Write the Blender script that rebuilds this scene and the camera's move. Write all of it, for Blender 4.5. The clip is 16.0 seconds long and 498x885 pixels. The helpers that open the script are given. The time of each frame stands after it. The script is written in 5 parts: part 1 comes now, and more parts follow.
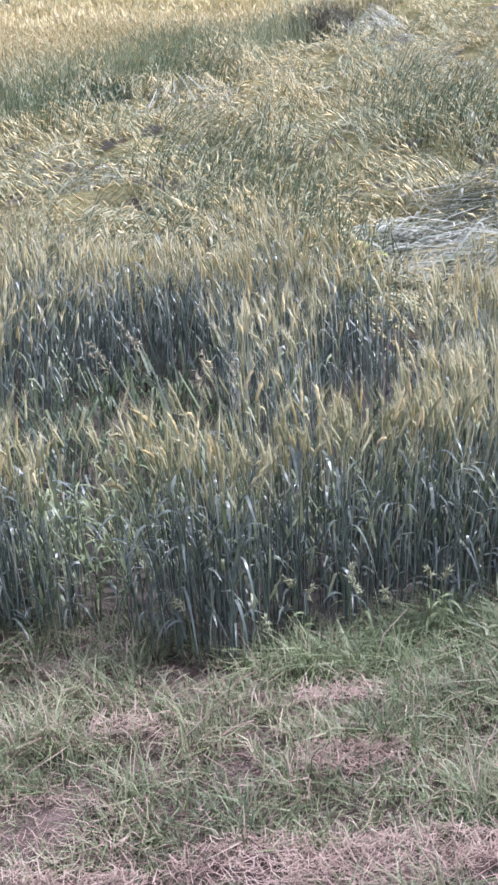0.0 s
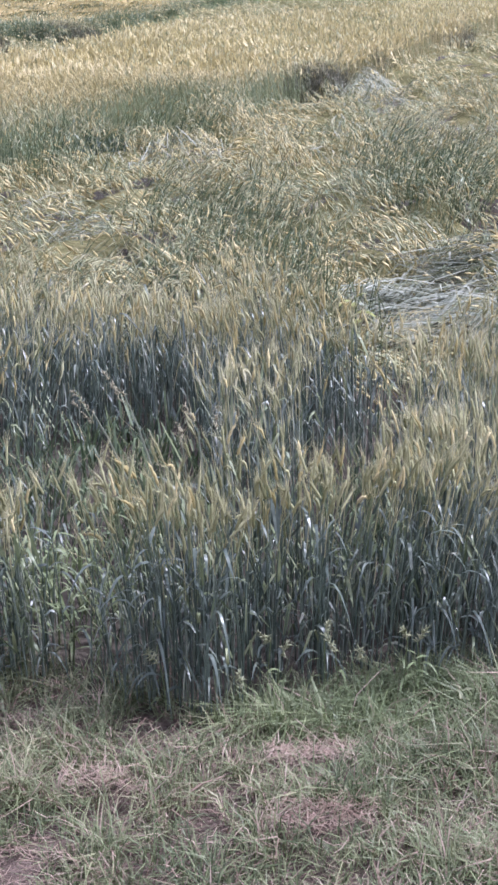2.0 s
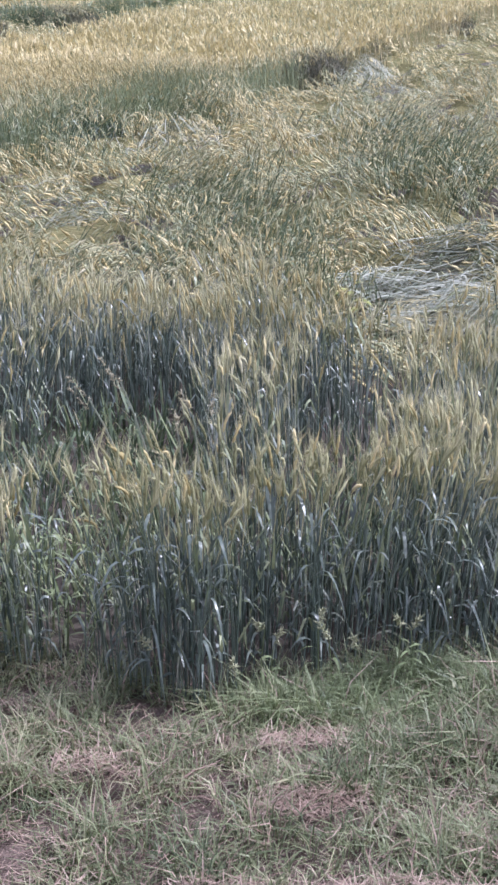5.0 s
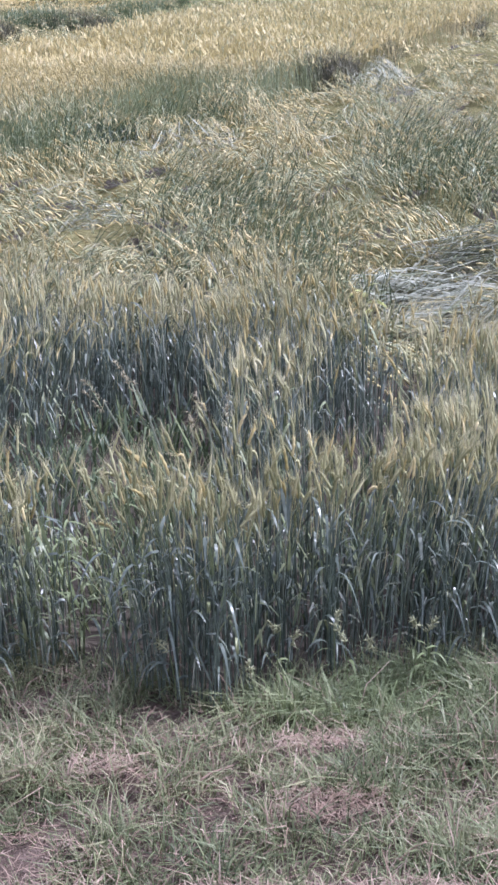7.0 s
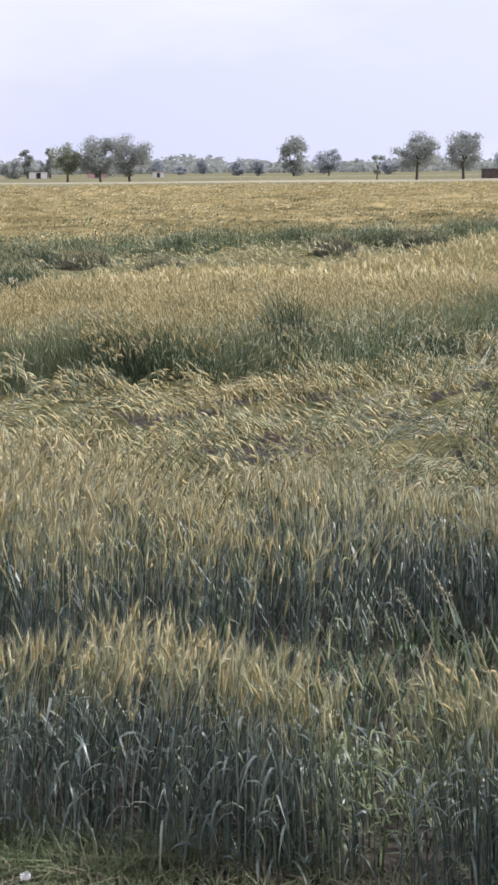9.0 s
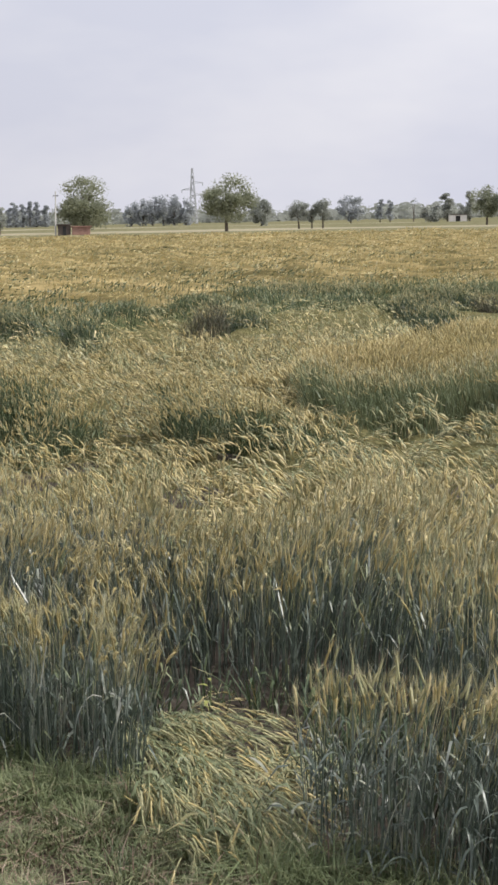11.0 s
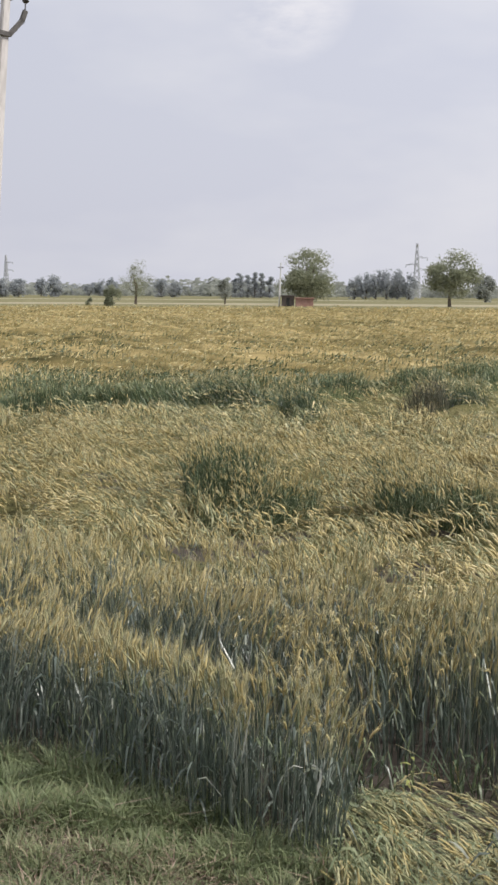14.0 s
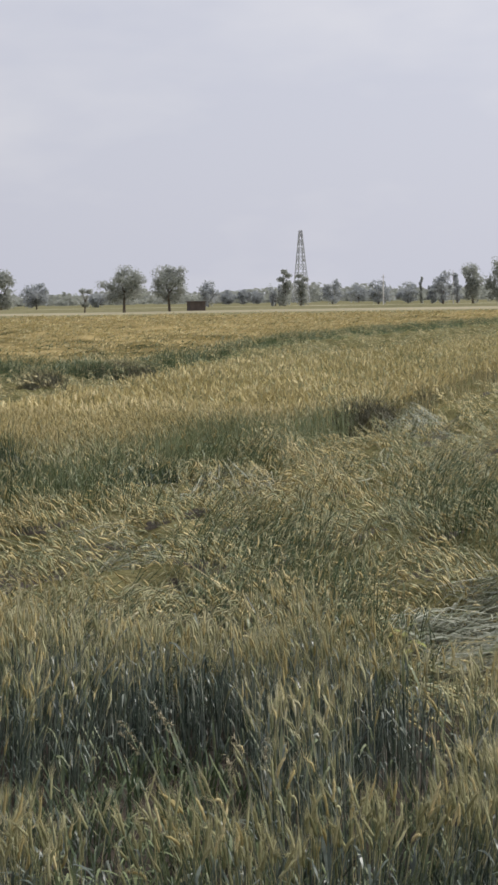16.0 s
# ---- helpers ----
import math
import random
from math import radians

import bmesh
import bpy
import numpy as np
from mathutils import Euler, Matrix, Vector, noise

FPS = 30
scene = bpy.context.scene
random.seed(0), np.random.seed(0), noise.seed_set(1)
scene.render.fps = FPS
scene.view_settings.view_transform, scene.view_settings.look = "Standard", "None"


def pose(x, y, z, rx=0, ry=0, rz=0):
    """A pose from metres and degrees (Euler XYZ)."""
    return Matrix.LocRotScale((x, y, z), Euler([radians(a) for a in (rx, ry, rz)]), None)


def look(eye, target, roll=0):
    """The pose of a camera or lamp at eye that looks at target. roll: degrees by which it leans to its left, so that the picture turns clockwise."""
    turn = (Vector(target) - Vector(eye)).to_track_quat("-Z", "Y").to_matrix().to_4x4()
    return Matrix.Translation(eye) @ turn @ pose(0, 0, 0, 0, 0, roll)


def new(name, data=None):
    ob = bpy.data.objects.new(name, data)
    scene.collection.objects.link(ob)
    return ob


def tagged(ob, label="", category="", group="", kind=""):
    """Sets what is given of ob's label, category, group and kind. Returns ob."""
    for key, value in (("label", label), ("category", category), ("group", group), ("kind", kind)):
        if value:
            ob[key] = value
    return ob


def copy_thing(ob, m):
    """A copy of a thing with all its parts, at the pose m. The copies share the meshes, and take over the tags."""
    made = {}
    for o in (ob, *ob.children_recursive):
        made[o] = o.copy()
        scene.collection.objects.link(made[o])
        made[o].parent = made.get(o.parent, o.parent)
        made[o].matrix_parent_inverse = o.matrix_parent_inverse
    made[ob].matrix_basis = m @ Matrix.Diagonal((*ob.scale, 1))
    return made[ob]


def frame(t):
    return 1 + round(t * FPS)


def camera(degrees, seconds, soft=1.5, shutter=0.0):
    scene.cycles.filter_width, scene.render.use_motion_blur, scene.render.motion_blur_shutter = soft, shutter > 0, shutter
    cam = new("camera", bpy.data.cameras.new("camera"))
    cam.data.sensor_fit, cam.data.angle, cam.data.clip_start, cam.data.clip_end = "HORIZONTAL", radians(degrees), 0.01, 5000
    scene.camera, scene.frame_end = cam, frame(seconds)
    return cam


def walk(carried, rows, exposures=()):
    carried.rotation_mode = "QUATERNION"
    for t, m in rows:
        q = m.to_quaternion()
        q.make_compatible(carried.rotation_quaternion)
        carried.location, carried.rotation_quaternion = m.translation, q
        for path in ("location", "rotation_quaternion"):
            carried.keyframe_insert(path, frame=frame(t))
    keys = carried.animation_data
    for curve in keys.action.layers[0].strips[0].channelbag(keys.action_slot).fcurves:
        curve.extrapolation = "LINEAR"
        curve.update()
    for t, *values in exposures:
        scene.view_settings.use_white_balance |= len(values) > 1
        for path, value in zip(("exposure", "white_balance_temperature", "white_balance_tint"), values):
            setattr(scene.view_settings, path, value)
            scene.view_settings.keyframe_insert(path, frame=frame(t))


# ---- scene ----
cam = camera(19.23, 16.0, soft=2.8)
EYE = Vector((0.0, 0.0, 2.7))


def gaze(t, turn, tilt, lean):
    """A row of the walk: degrees to the right of +y, degrees below the horizon, lean."""
    a, b = radians(turn), radians(tilt)
    ahead = Vector((math.sin(a) * math.cos(b), math.cos(a) * math.cos(b), -math.sin(b)))
    return t, look(EYE, EYE + ahead, lean)


PATH = [
    gaze(0.0, 0.57, 20.53, -3.00),
    gaze(0.5, 0.81, 19.54, -2.73),
    gaze(1.0, 0.85, 19.67, -2.49),
    gaze(1.5, 1.38, 19.17, -1.71),
    gaze(2.0, 1.42, 18.44, -0.66),
    gaze(2.5, 1.95, 18.56, 0.63),
    gaze(3.0, 1.74, 19.13, -0.52),
    gaze(3.5, 2.18, 19.41, 0.11),
    gaze(4.0, 1.39, 19.92, -0.16),
    gaze(4.5, 1.94, 19.63, -0.52),
    gaze(5.0, 1.60, 18.93, -0.14),
    gaze(5.2, 1.17, 18.89, -0.16),
    gaze(7.5, 0.99, 18.78, -0.62),
    gaze(8.0, 0.93, 18.27, -0.58),
    gaze(8.5, -1.13, 17.53, -0.34),
    gaze(8.7, -4.27, 15.61, -1.02),
    gaze(9.0, -11.64, 10.59, -0.50),
    gaze(9.2, -18.64, 6.91, 0.13),
    gaze(9.3, -22.37, 4.93, 1.41),
    gaze(9.4, -24.06, 4.36, 1.44),
    gaze(9.5, -25.86, 4.40, 1.85),
    gaze(9.7, -28.37, 4.00, 0.41),
    gaze(11.8, -26.16, 11.01, -2.10),
    gaze(12.0, -25.59, 11.00, -2.17),
    gaze(12.5, -24.70, 10.86, -1.89),
    gaze(12.9, -27.08, 9.62, -1.78),
    gaze(13.0, -30.80, 6.95, -1.82),
    gaze(13.3, -38.77, 4.32, 0.39),
    gaze(13.5, -40.53, 4.89, 1.00),
    gaze(14.0, -36.14, 5.88, 0.38),
    gaze(14.5, -31.71, 6.19, -1.13),
    gaze(15.0, -22.06, 4.20, -1.25),
    gaze(15.4, -12.19, 3.13, -1.13),
    gaze(15.5, -9.36, 3.87, 0.17),
    gaze(15.7, -5.96, 3.48, -1.04),
    gaze(16.0, -0.38, 5.63, -0.86),
]
walk(cam, PATH, exposures=[(0.0, 0.98, 5390, 24), (1.0, 0.8, 5390, 24), (5.0, 0.74, 5390, 24), (8.2, 0.79, 5360, 24), (8.7, 0.58, 5550, 21), (9.0, 0.22, 5850, 16), (9.3, -0.15, 5900, 14), (9.7, -0.3, 6000, 14),
                           (11.8, 0.16, 6480, 8), (12.7, 0.15, 6480, 8), (13.1, 0.04, 6450, 9), (13.5, -0.08, 6400, 9), (14.5, -0.02, 6400, 9), (15.5, -0.17, 6400, 9), (16.0, -0.3, 6400, 9)])


CLOUDS = ((-34.9, 11.2, 2.8), (-50.6, 11.4, 2.4), (-13.0, 14.0, 4.5))
# ---- light: hazy sun from the right, pale sky ----
SUN_AZ, SUN_EL = 75.0, 51.0
world = bpy.data.worlds.new("world")
scene.world = world
world.use_nodes = True
wn, wl = world.node_tree.nodes, world.node_tree.links
wn.clear()
w_out, w_bg = wn.new("ShaderNodeOutputWorld"), wn.new("ShaderNodeBackground")
sky = wn.new("ShaderNodeTexSky")
sky.sky_type, sky.sun_disc = "NISHITA", False
sky.sun_elevation, sky.sun_rotation = radians(SUN_EL), radians(SUN_AZ)
sky.air_density, sky.dust_density, sky.ozone_density = 1.0, 6.0, 1.0
w_co, w_map, w_noise = wn.new("ShaderNodeTexCoord"), wn.new("ShaderNodeMapping"), wn.new("ShaderNodeTexNoise")
w_map.inputs["Scale"].default_value = (1.0, 1.0, 2.6)
w_noise.inputs["Scale"].default_value, w_noise.inputs["Detail"].default_value, w_noise.inputs["Roughness"].default_value = 2.3, 5.0, 0.55
w_ramp = wn.new("ShaderNodeValToRGB")
w_ramp.color_ramp.elements[0].position, w_ramp.color_ramp.elements[1].position = 0.45, 0.72
w_ramp.color_ramp.elements[0].color = (6.17, 6.2, 7.03, 1)
w_ramp.color_ramp.elements[1].color = (7.9, 7.7, 7.95, 1)
w_mix = wn.new("ShaderNodeMixRGB")
w_mix.inputs[0].default_value = 0.86
wl.new(w_co.outputs["Generated"], w_map.inputs["Vector"])
wl.new(w_map.outputs["Vector"], w_noise.inputs["Vector"])
wl.new(w_noise.outputs["Fac"], w_ramp.inputs["Fac"])
wl.new(sky.outputs["Color"], w_mix.inputs[1])
wl.new(w_ramp.outputs["Color"], w_mix.inputs[2])
# soft sunlit clouds low in the sky
w_cn = wn.new("ShaderNodeTexNoise")
w_cn.inputs["Scale"].default_value, w_cn.inputs["Detail"].default_value, w_cn.inputs["Roughness"].default_value = 12.0, 6.0, 0.6
wl.new(w_map.outputs["Vector"], w_cn.inputs["Vector"])
w_last = w_mix
for heading, height, size in CLOUDS:
    a, b = radians(heading), radians(height)
    dot = wn.new("ShaderNodeVectorMath")
    dot.operation = "DOT_PRODUCT"
    dot.inputs[1].default_value = (math.sin(a) * math.cos(b), math.cos(a) * math.cos(b), math.sin(b))
    near_it, shape, tint = wn.new("ShaderNodeMapRange"), wn.new("ShaderNodeMath"), wn.new("ShaderNodeMixRGB")
    near_it.inputs[1].default_value, near_it.inputs[2].default_value = math.cos(radians(size)), 1.0
    shape.operation = "MULTIPLY_ADD"
    shape.use_clamp = True
    shape.inputs[1].default_value, shape.inputs[2].default_value = 3.2, -1.35
    mul = wn.new("ShaderNodeMath")
    mul.operation = "MULTIPLY"
    wl.new(w_co.outputs["Generated"], dot.inputs[0])
    wl.new(dot.outputs["Value"], near_it.inputs[0])
    wl.new(w_cn.outputs["Fac"], shape.inputs[0])
    wl.new(near_it.outputs[0], mul.inputs[0])
    wl.new(shape.outputs[0], mul.inputs[1])
    tint.inputs[2].default_value = (8.6, 8.2, 8.2, 1)
    wl.new(mul.outputs[0], tint.inputs[0])
    wl.new(w_last.outputs["Color"], tint.inputs[1])
    w_last = tint
# the hazy sky is brighter on the sun's side
w_dot, w_side, w_scale = wn.new("ShaderNodeVectorMath"), wn.new("ShaderNodeMapRange"), wn.new("ShaderNodeVectorMath")
w_dot.operation, w_scale.operation = "DOT_PRODUCT", "SCALE"
w_dot.inputs[1].default_value = (math.sin(radians(SUN_AZ)), math.cos(radians(SUN_AZ)), 0.0)
for i, value in ((1, -0.6), (2, 0.6), (3, 0.95), (4, 1.19)):
    w_side.inputs[i].default_value = value
wl.new(w_co.outputs["Generated"], w_dot.inputs[0])
wl.new(w_dot.outputs["Value"], w_side.inputs[0])
wl.new(w_last.outputs["Color"], w_scale.inputs[0])
wl.new(w_side.outputs[0], w_scale.inputs["Scale"])
wl.new(w_scale.outputs["Vector"], w_bg.inputs["Color"])
w_bg.inputs["Strength"].default_value = 0.118
wl.new(w_bg.outputs["Background"], w_out.inputs["Surface"])

lamp = bpy.data.lights.new("sun", "SUN")
lamp.energy, lamp.angle, lamp.color = 3.8, radians(2.0), (1.0, 0.95, 0.88)
sun = new("sun", lamp)
to_sun = Vector((math.sin(radians(SUN_AZ)) * math.cos(radians(SUN_EL)), math.cos(radians(SUN_AZ)) * math.cos(radians(SUN_EL)), math.sin(radians(SUN_EL))))
sun.matrix_world = look(to_sun * 50, (0, 0, 0))


# ---- materials ----
def base_mat(name, rough=0.6, spec=0.4):
    m = bpy.data.materials.new(name)
    m.use_nodes = True
    b = m.node_tree.nodes["Principled BSDF"]
    b.inputs["Roughness"].default_value = rough
    b.inputs["Specular IOR Level"].default_value = spec
    return m, m.node_tree.nodes, m.node_tree.links, b


def ramp_node(nodes, stops):
    r = nodes.new("ShaderNodeValToRGB")
    el = r.color_ramp.elements
    while len(el) < len(stops):
        el.new(0.5)
    for e, (p, c) in zip(el, stops):
        e.position, e.color = p, (*c, 1)
    return r


def blade_mat(name, stops, rough=0.5, spec=0.4, through_light=0.25, patch=0.5, scale=0.7, shine=0.0):
    """Plant matter: each blade its own tone, with wide patches over the field."""
    m, n, l, b = base_mat(name, rough, spec)
    geo, tc = n.new("ShaderNodeNewGeometry"), n.new("ShaderNodeTexCoord")
    noi = n.new("ShaderNodeTexNoise")
    noi.inputs["Scale"].default_value, noi.inputs["Detail"].default_value = scale, 3.0
    l.new(tc.outputs["Object"], noi.inputs["Vector"])
    fine = n.new("ShaderNodeTexNoise")
    fine.inputs["Scale"].default_value = 55.0
    l.new(tc.outputs["Object"], fine.inputs["Vector"])
    sp = n.new("ShaderNodeMapRange")
    sp.inputs[1].default_value, sp.inputs[2].default_value = 0.3, 0.7
    l.new(noi.outputs["Fac"], sp.inputs[0])
    mx = n.new("ShaderNodeMixRGB")
    mx.inputs[0].default_value = patch
    l.new(geo.outputs["Random Per Island"], mx.inputs[1])
    l.new(sp.outputs[0], mx.inputs[2])
    r = ramp_node(n, stops)
    l.new(mx.outputs[0], r.inputs[0])
    vary = n.new("ShaderNodeHueSaturation")
    vr = n.new("ShaderNodeMapRange")
    vr.inputs[3].default_value, vr.inputs[4].default_value = 0.72, 1.28
    l.new(fine.outputs["Fac"], vr.inputs[0])
    l.new(vr.outputs[0], vary.inputs["Value"])
    l.new(r.outputs[0], vary.inputs["Color"])
    l.new(vary.outputs[0], b.inputs["Base Color"])
    if shine:
        b.inputs["Coat Weight"].default_value = shine
        b.inputs["Coat Roughness"].default_value = 0.35
    if through_light:
        tr = n.new("ShaderNodeBsdfTranslucent")
        l.new(vary.outputs[0], tr.inputs["Color"])
        ms = n.new("ShaderNodeMixShader")
        ms.inputs[0].default_value = through_light
        l.new(b.outputs[0], ms.inputs[1])
        l.new(tr.outputs[0], ms.inputs[2])
        l.new(ms.outputs[0], n["Material Output"].inputs["Surface"])
    return m


def surface_mat(name, stops, scale, rough=0.85, bump=0.4, dist=0.02, fine=9.0, spec=0.25, stretch=(1, 1, 1)):
    m, n, l, b = base_mat(name, rough, spec)
    tc, mp = n.new("ShaderNodeTexCoord"), n.new("ShaderNodeMapping")
    mp.inputs["Scale"].default_value = stretch
    l.new(tc.outputs["Object"], mp.inputs["Vector"])
    a, c = n.new("ShaderNodeTexNoise"), n.new("ShaderNodeTexNoise")
    a.inputs["Scale"].default_value, a.inputs["Detail"].default_value = scale, 4.0
    c.inputs["Scale"].default_value, c.inputs["Detail"].default_value = scale * fine, 5.0
    for q in (a, c):
        l.new(mp.outputs[0], q.inputs["Vector"])
    mx = n.new("ShaderNodeMixRGB")
    mx.inputs[0].default_value = 0.5
    l.new(a.outputs["Fac"], mx.inputs[1])
    l.new(c.outputs["Fac"], mx.inputs[2])
    r = ramp_node(n, stops)
    l.new(mx.outputs[0], r.inputs[0])
    l.new(r.outputs[0], b.inputs["Base Color"])
    bp = n.new("ShaderNodeBump")
    bp.inputs["Strength"].default_value, bp.inputs["Distance"].default_value = bump, dist
    l.new(c.outputs["Fac"], bp.inputs["Height"])
    l.new(bp.outputs[0], b.inputs["Normal"])
    return m


M_STEM = blade_mat("wheat_stem", [(0, (0.04, 0.056, 0.05)), (0.4, (0.09, 0.122, 0.095)), (0.75, (0.235, 0.278, 0.222)), (1, (0.6, 0.59, 0.5))], 0.45, 0.45, 0.12, 0.3, shine=0.1)
M_LEAF = blade_mat("wheat_leaf", [(0, (0.034, 0.05, 0.04)), (0.45, (0.085, 0.112, 0.09)), (0.8, (0.2, 0.232, 0.19)), (0.93, (0.4, 0.415, 0.355)), (1, (0.62, 0.6, 0.52))], 0.4, 0.5, 0.22, 0.25, shine=0.25)
M_EAR_GREEN = blade_mat("ripening_ear", [(0, (0.19, 0.195, 0.095)), (0.45, (0.34, 0.335, 0.175)), (0.8, (0.48, 0.455, 0.265)), (1, (0.7, 0.65, 0.45))], 0.6, 0.35, 0.15, 0.4)
M_AWN_GREEN = blade_mat("ripening_awn", [(0, (0.29, 0.28, 0.155)), (0.5, (0.47, 0.44, 0.26)), (0.85, (0.63, 0.58, 0.38)), (1, (0.8, 0.75, 0.58))], 0.5, 0.4, 0.3, 0.35)
M_EAR_GOLD = blade_mat("golden_ear", [(0, (0.34, 0.28, 0.12)), (0.5, (0.55, 0.455, 0.21)), (1, (0.8, 0.7, 0.43))], 0.6, 0.35, 0.2, 0.45, 0.25)
M_STRAW = blade_mat("lodged_straw", [(0, (0.11, 0.12, 0.052)), (0.35, (0.235, 0.22, 0.105)), (0.65, (0.39, 0.335, 0.17)), (0.9, (0.55, 0.475, 0.265)), (1, (0.66, 0.59, 0.4))], 0.55, 0.4, 0.15, 0.5, 0.35, 0.05)
# pale leaf colour; on flattened patches it also carries the leaves' sheen
M_PALE = blade_mat("pale_leaf_with_sheen", [(0, (0.12, 0.14, 0.09)), (0.5, (0.28, 0.3, 0.22)), (1, (0.52, 0.52, 0.42))], 0.45, 0.45, 0.15, 0.2, 1.5, 0.1)
M_GREENLEAF = blade_mat("fresh_green_leaf", [(0, (0.1, 0.135, 0.07)), (0.5, (0.2, 0.235, 0.125)), (0.9, (0.32, 0.345, 0.195)), (1, (0.46, 0.45, 0.27))], 0.45, 0.45, 0.25, 0.35, 0.6, 0.15)
M_GRASS = blade_mat("verge_grass", [(0, (0.06, 0.08, 0.04)), (0.35, (0.135, 0.165, 0.077)), (0.65, (0.24, 0.262, 0.138)), (0.88, (0.4, 0.37, 0.23)), (1, (0.58, 0.51, 0.37))], 0.5, 0.4, 0.25, 0.45, 2.2)
M_GRASS_FRESH = blade_mat("fresh_grass", [(0, (0.12, 0.155, 0.075)), (0.5, (0.21, 0.255, 0.125)), (1, (0.36, 0.385, 0.21))], 0.5, 0.4, 0.3, 0.35, 2.0)
M_DRY = blade_mat("dry_straw", [(0, (0.1, 0.066, 0.05)), (0.5, (0.29, 0.205, 0.155)), (1, (0.5, 0.4, 0.32))], 0.6, 0.3, 0.1, 0.3, 3.0)
M_BROWN = blade_mat("brown_seedhead", [(0, (0.32, 0.29, 0.19)), (1, (0.5, 0.45, 0.32))], 0.7, 0.2, 0.15, 0.3)
M_PALEFLOWER = blade_mat("pale_seedhead", [(0, (0.26, 0.28, 0.16)), (1, (0.45, 0.44, 0.3))], 0.7, 0.2, 0.2, 0.2, 5.0)
M_YELLOW = blade_mat("yellow_leaf", [(0, (0.26, 0.29, 0.08)), (1, (0.42, 0.43, 0.14))], 0.5, 0.4, 0.3, 0.3, 5.0)
# crop soil kept darker than the verge's: shade under the stand painted in
M_SOIL = surface_mat("field_soil", [(0.25, (0.03, 0.025, 0.02)), (0.5, (0.058, 0.048, 0.038)), (0.75, (0.1, 0.082, 0.066))], 0.9, 0.95, 0.6, 0.03)
M_VERGE = surface_mat("verge_soil", [(0.25, (0.06, 0.043, 0.034)), (0.5, (0.12, 0.088, 0.07)), (0.75, (0.21, 0.16, 0.135))], 9.0, 0.95, 0.9, 0.02, 11.0)
# underlayer tones: dark stops put the shade between ears into the colour
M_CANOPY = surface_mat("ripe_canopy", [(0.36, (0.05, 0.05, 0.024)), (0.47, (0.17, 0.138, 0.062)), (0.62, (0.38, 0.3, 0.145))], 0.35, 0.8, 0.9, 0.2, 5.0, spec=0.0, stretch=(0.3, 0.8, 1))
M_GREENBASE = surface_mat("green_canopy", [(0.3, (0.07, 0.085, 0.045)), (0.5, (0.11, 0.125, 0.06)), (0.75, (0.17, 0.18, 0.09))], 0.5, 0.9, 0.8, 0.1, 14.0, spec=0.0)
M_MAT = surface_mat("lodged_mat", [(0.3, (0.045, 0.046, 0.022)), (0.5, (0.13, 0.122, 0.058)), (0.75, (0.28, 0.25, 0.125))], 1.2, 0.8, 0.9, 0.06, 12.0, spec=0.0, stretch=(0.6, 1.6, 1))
M_FARPALE = surface_mat("far_dry_field", [(0.3, (0.26, 0.24, 0.16)), (0.55, (0.33, 0.30, 0.21)), (0.8, (0.40, 0.37, 0.27))], 0.02, 0.9, 0.5, 0.2, 20.0, spec=0.0)
M_FARGREEN = surface_mat("far_green_field", [(0.3, (0.14, 0.135, 0.075)), (0.55, (0.19, 0.18, 0.105)), (0.8, (0.25, 0.225, 0.135))], 0.03, 0.9, 0.6, 0.3, 20.0, spec=0.0)
M_FARGOLD = surface_mat("far_ripe_field", [(0.3, (0.30, 0.24, 0.10)), (0.55, (0.42, 0.33, 0.15)), (0.8, (0.5, 0.4, 0.2))], 0.03, 0.9, 0.6, 0.3, 20.0, spec=0.0)
M_BARK = surface_mat("bark", [(0.3, (0.07, 0.055, 0.04)), (0.7, (0.17, 0.14, 0.11))], 2.0, 0.9, 0.6, 0.05, stretch=(1, 1, 0.3))


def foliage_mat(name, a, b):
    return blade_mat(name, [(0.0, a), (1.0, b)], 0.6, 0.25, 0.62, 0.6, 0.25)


# leaf tones lightened: the distance haze is put into the foliage colour
M_FOL_GREEN_HAZED = foliage_mat("green_hazed_foliage", (0.23, 0.25, 0.17), (0.36, 0.375, 0.26))
M_FOL_HAZED = foliage_mat("hazed_foliage", (0.29, 0.31, 0.275), (0.42, 0.435, 0.395))
M_FOL_FAR_HAZED = foliage_mat("far_hazed_foliage", (0.34, 0.365, 0.375), (0.48, 0.5, 0.515))
M_CONCRETE = surface_mat("pole_concrete", [(0.3, (0.46, 0.43, 0.41)), (0.55, (0.62, 0.59, 0.57)), (0.8, (0.72, 0.69, 0.67))], 1.6, 0.8, 0.25, 0.01, stretch=(1, 1, 0.25))
M_STEEL = surface_mat("weathered_steel", [(0.3, (0.07, 0.065, 0.06)), (0.7, (0.15, 0.14, 0.135))], 8.0, 0.6, 0.2, 0.005)
M_GALV = surface_mat("galvanised_steel", [(0.3, (0.42, 0.43, 0.45)), (0.7, (0.56, 0.57, 0.59))], 1.0, 0.55, 0.1, 0.01)
M_PORCELAIN = surface_mat("brown_porcelain", [(0.3, (0.03, 0.026, 0.024)), (0.7, (0.06, 0.05, 0.045))], 10.0, 0.25, 0.05, 0.002, spec=0.5)
M_WIRE = surface_mat("aluminium_wire", [(0.3, (0.22, 0.22, 0.23)), (0.7, (0.32, 0.32, 0.33))], 4.0, 0.5, 0.1, 0.002)
M_BRICK = surface_mat("weathered_brick", [(0.3, (0.24, 0.13, 0.10)), (0.6, (0.36, 0.22, 0.18)), (0.8, (0.45, 0.31, 0.26))], 1.5, 0.9, 0.4, 0.02)
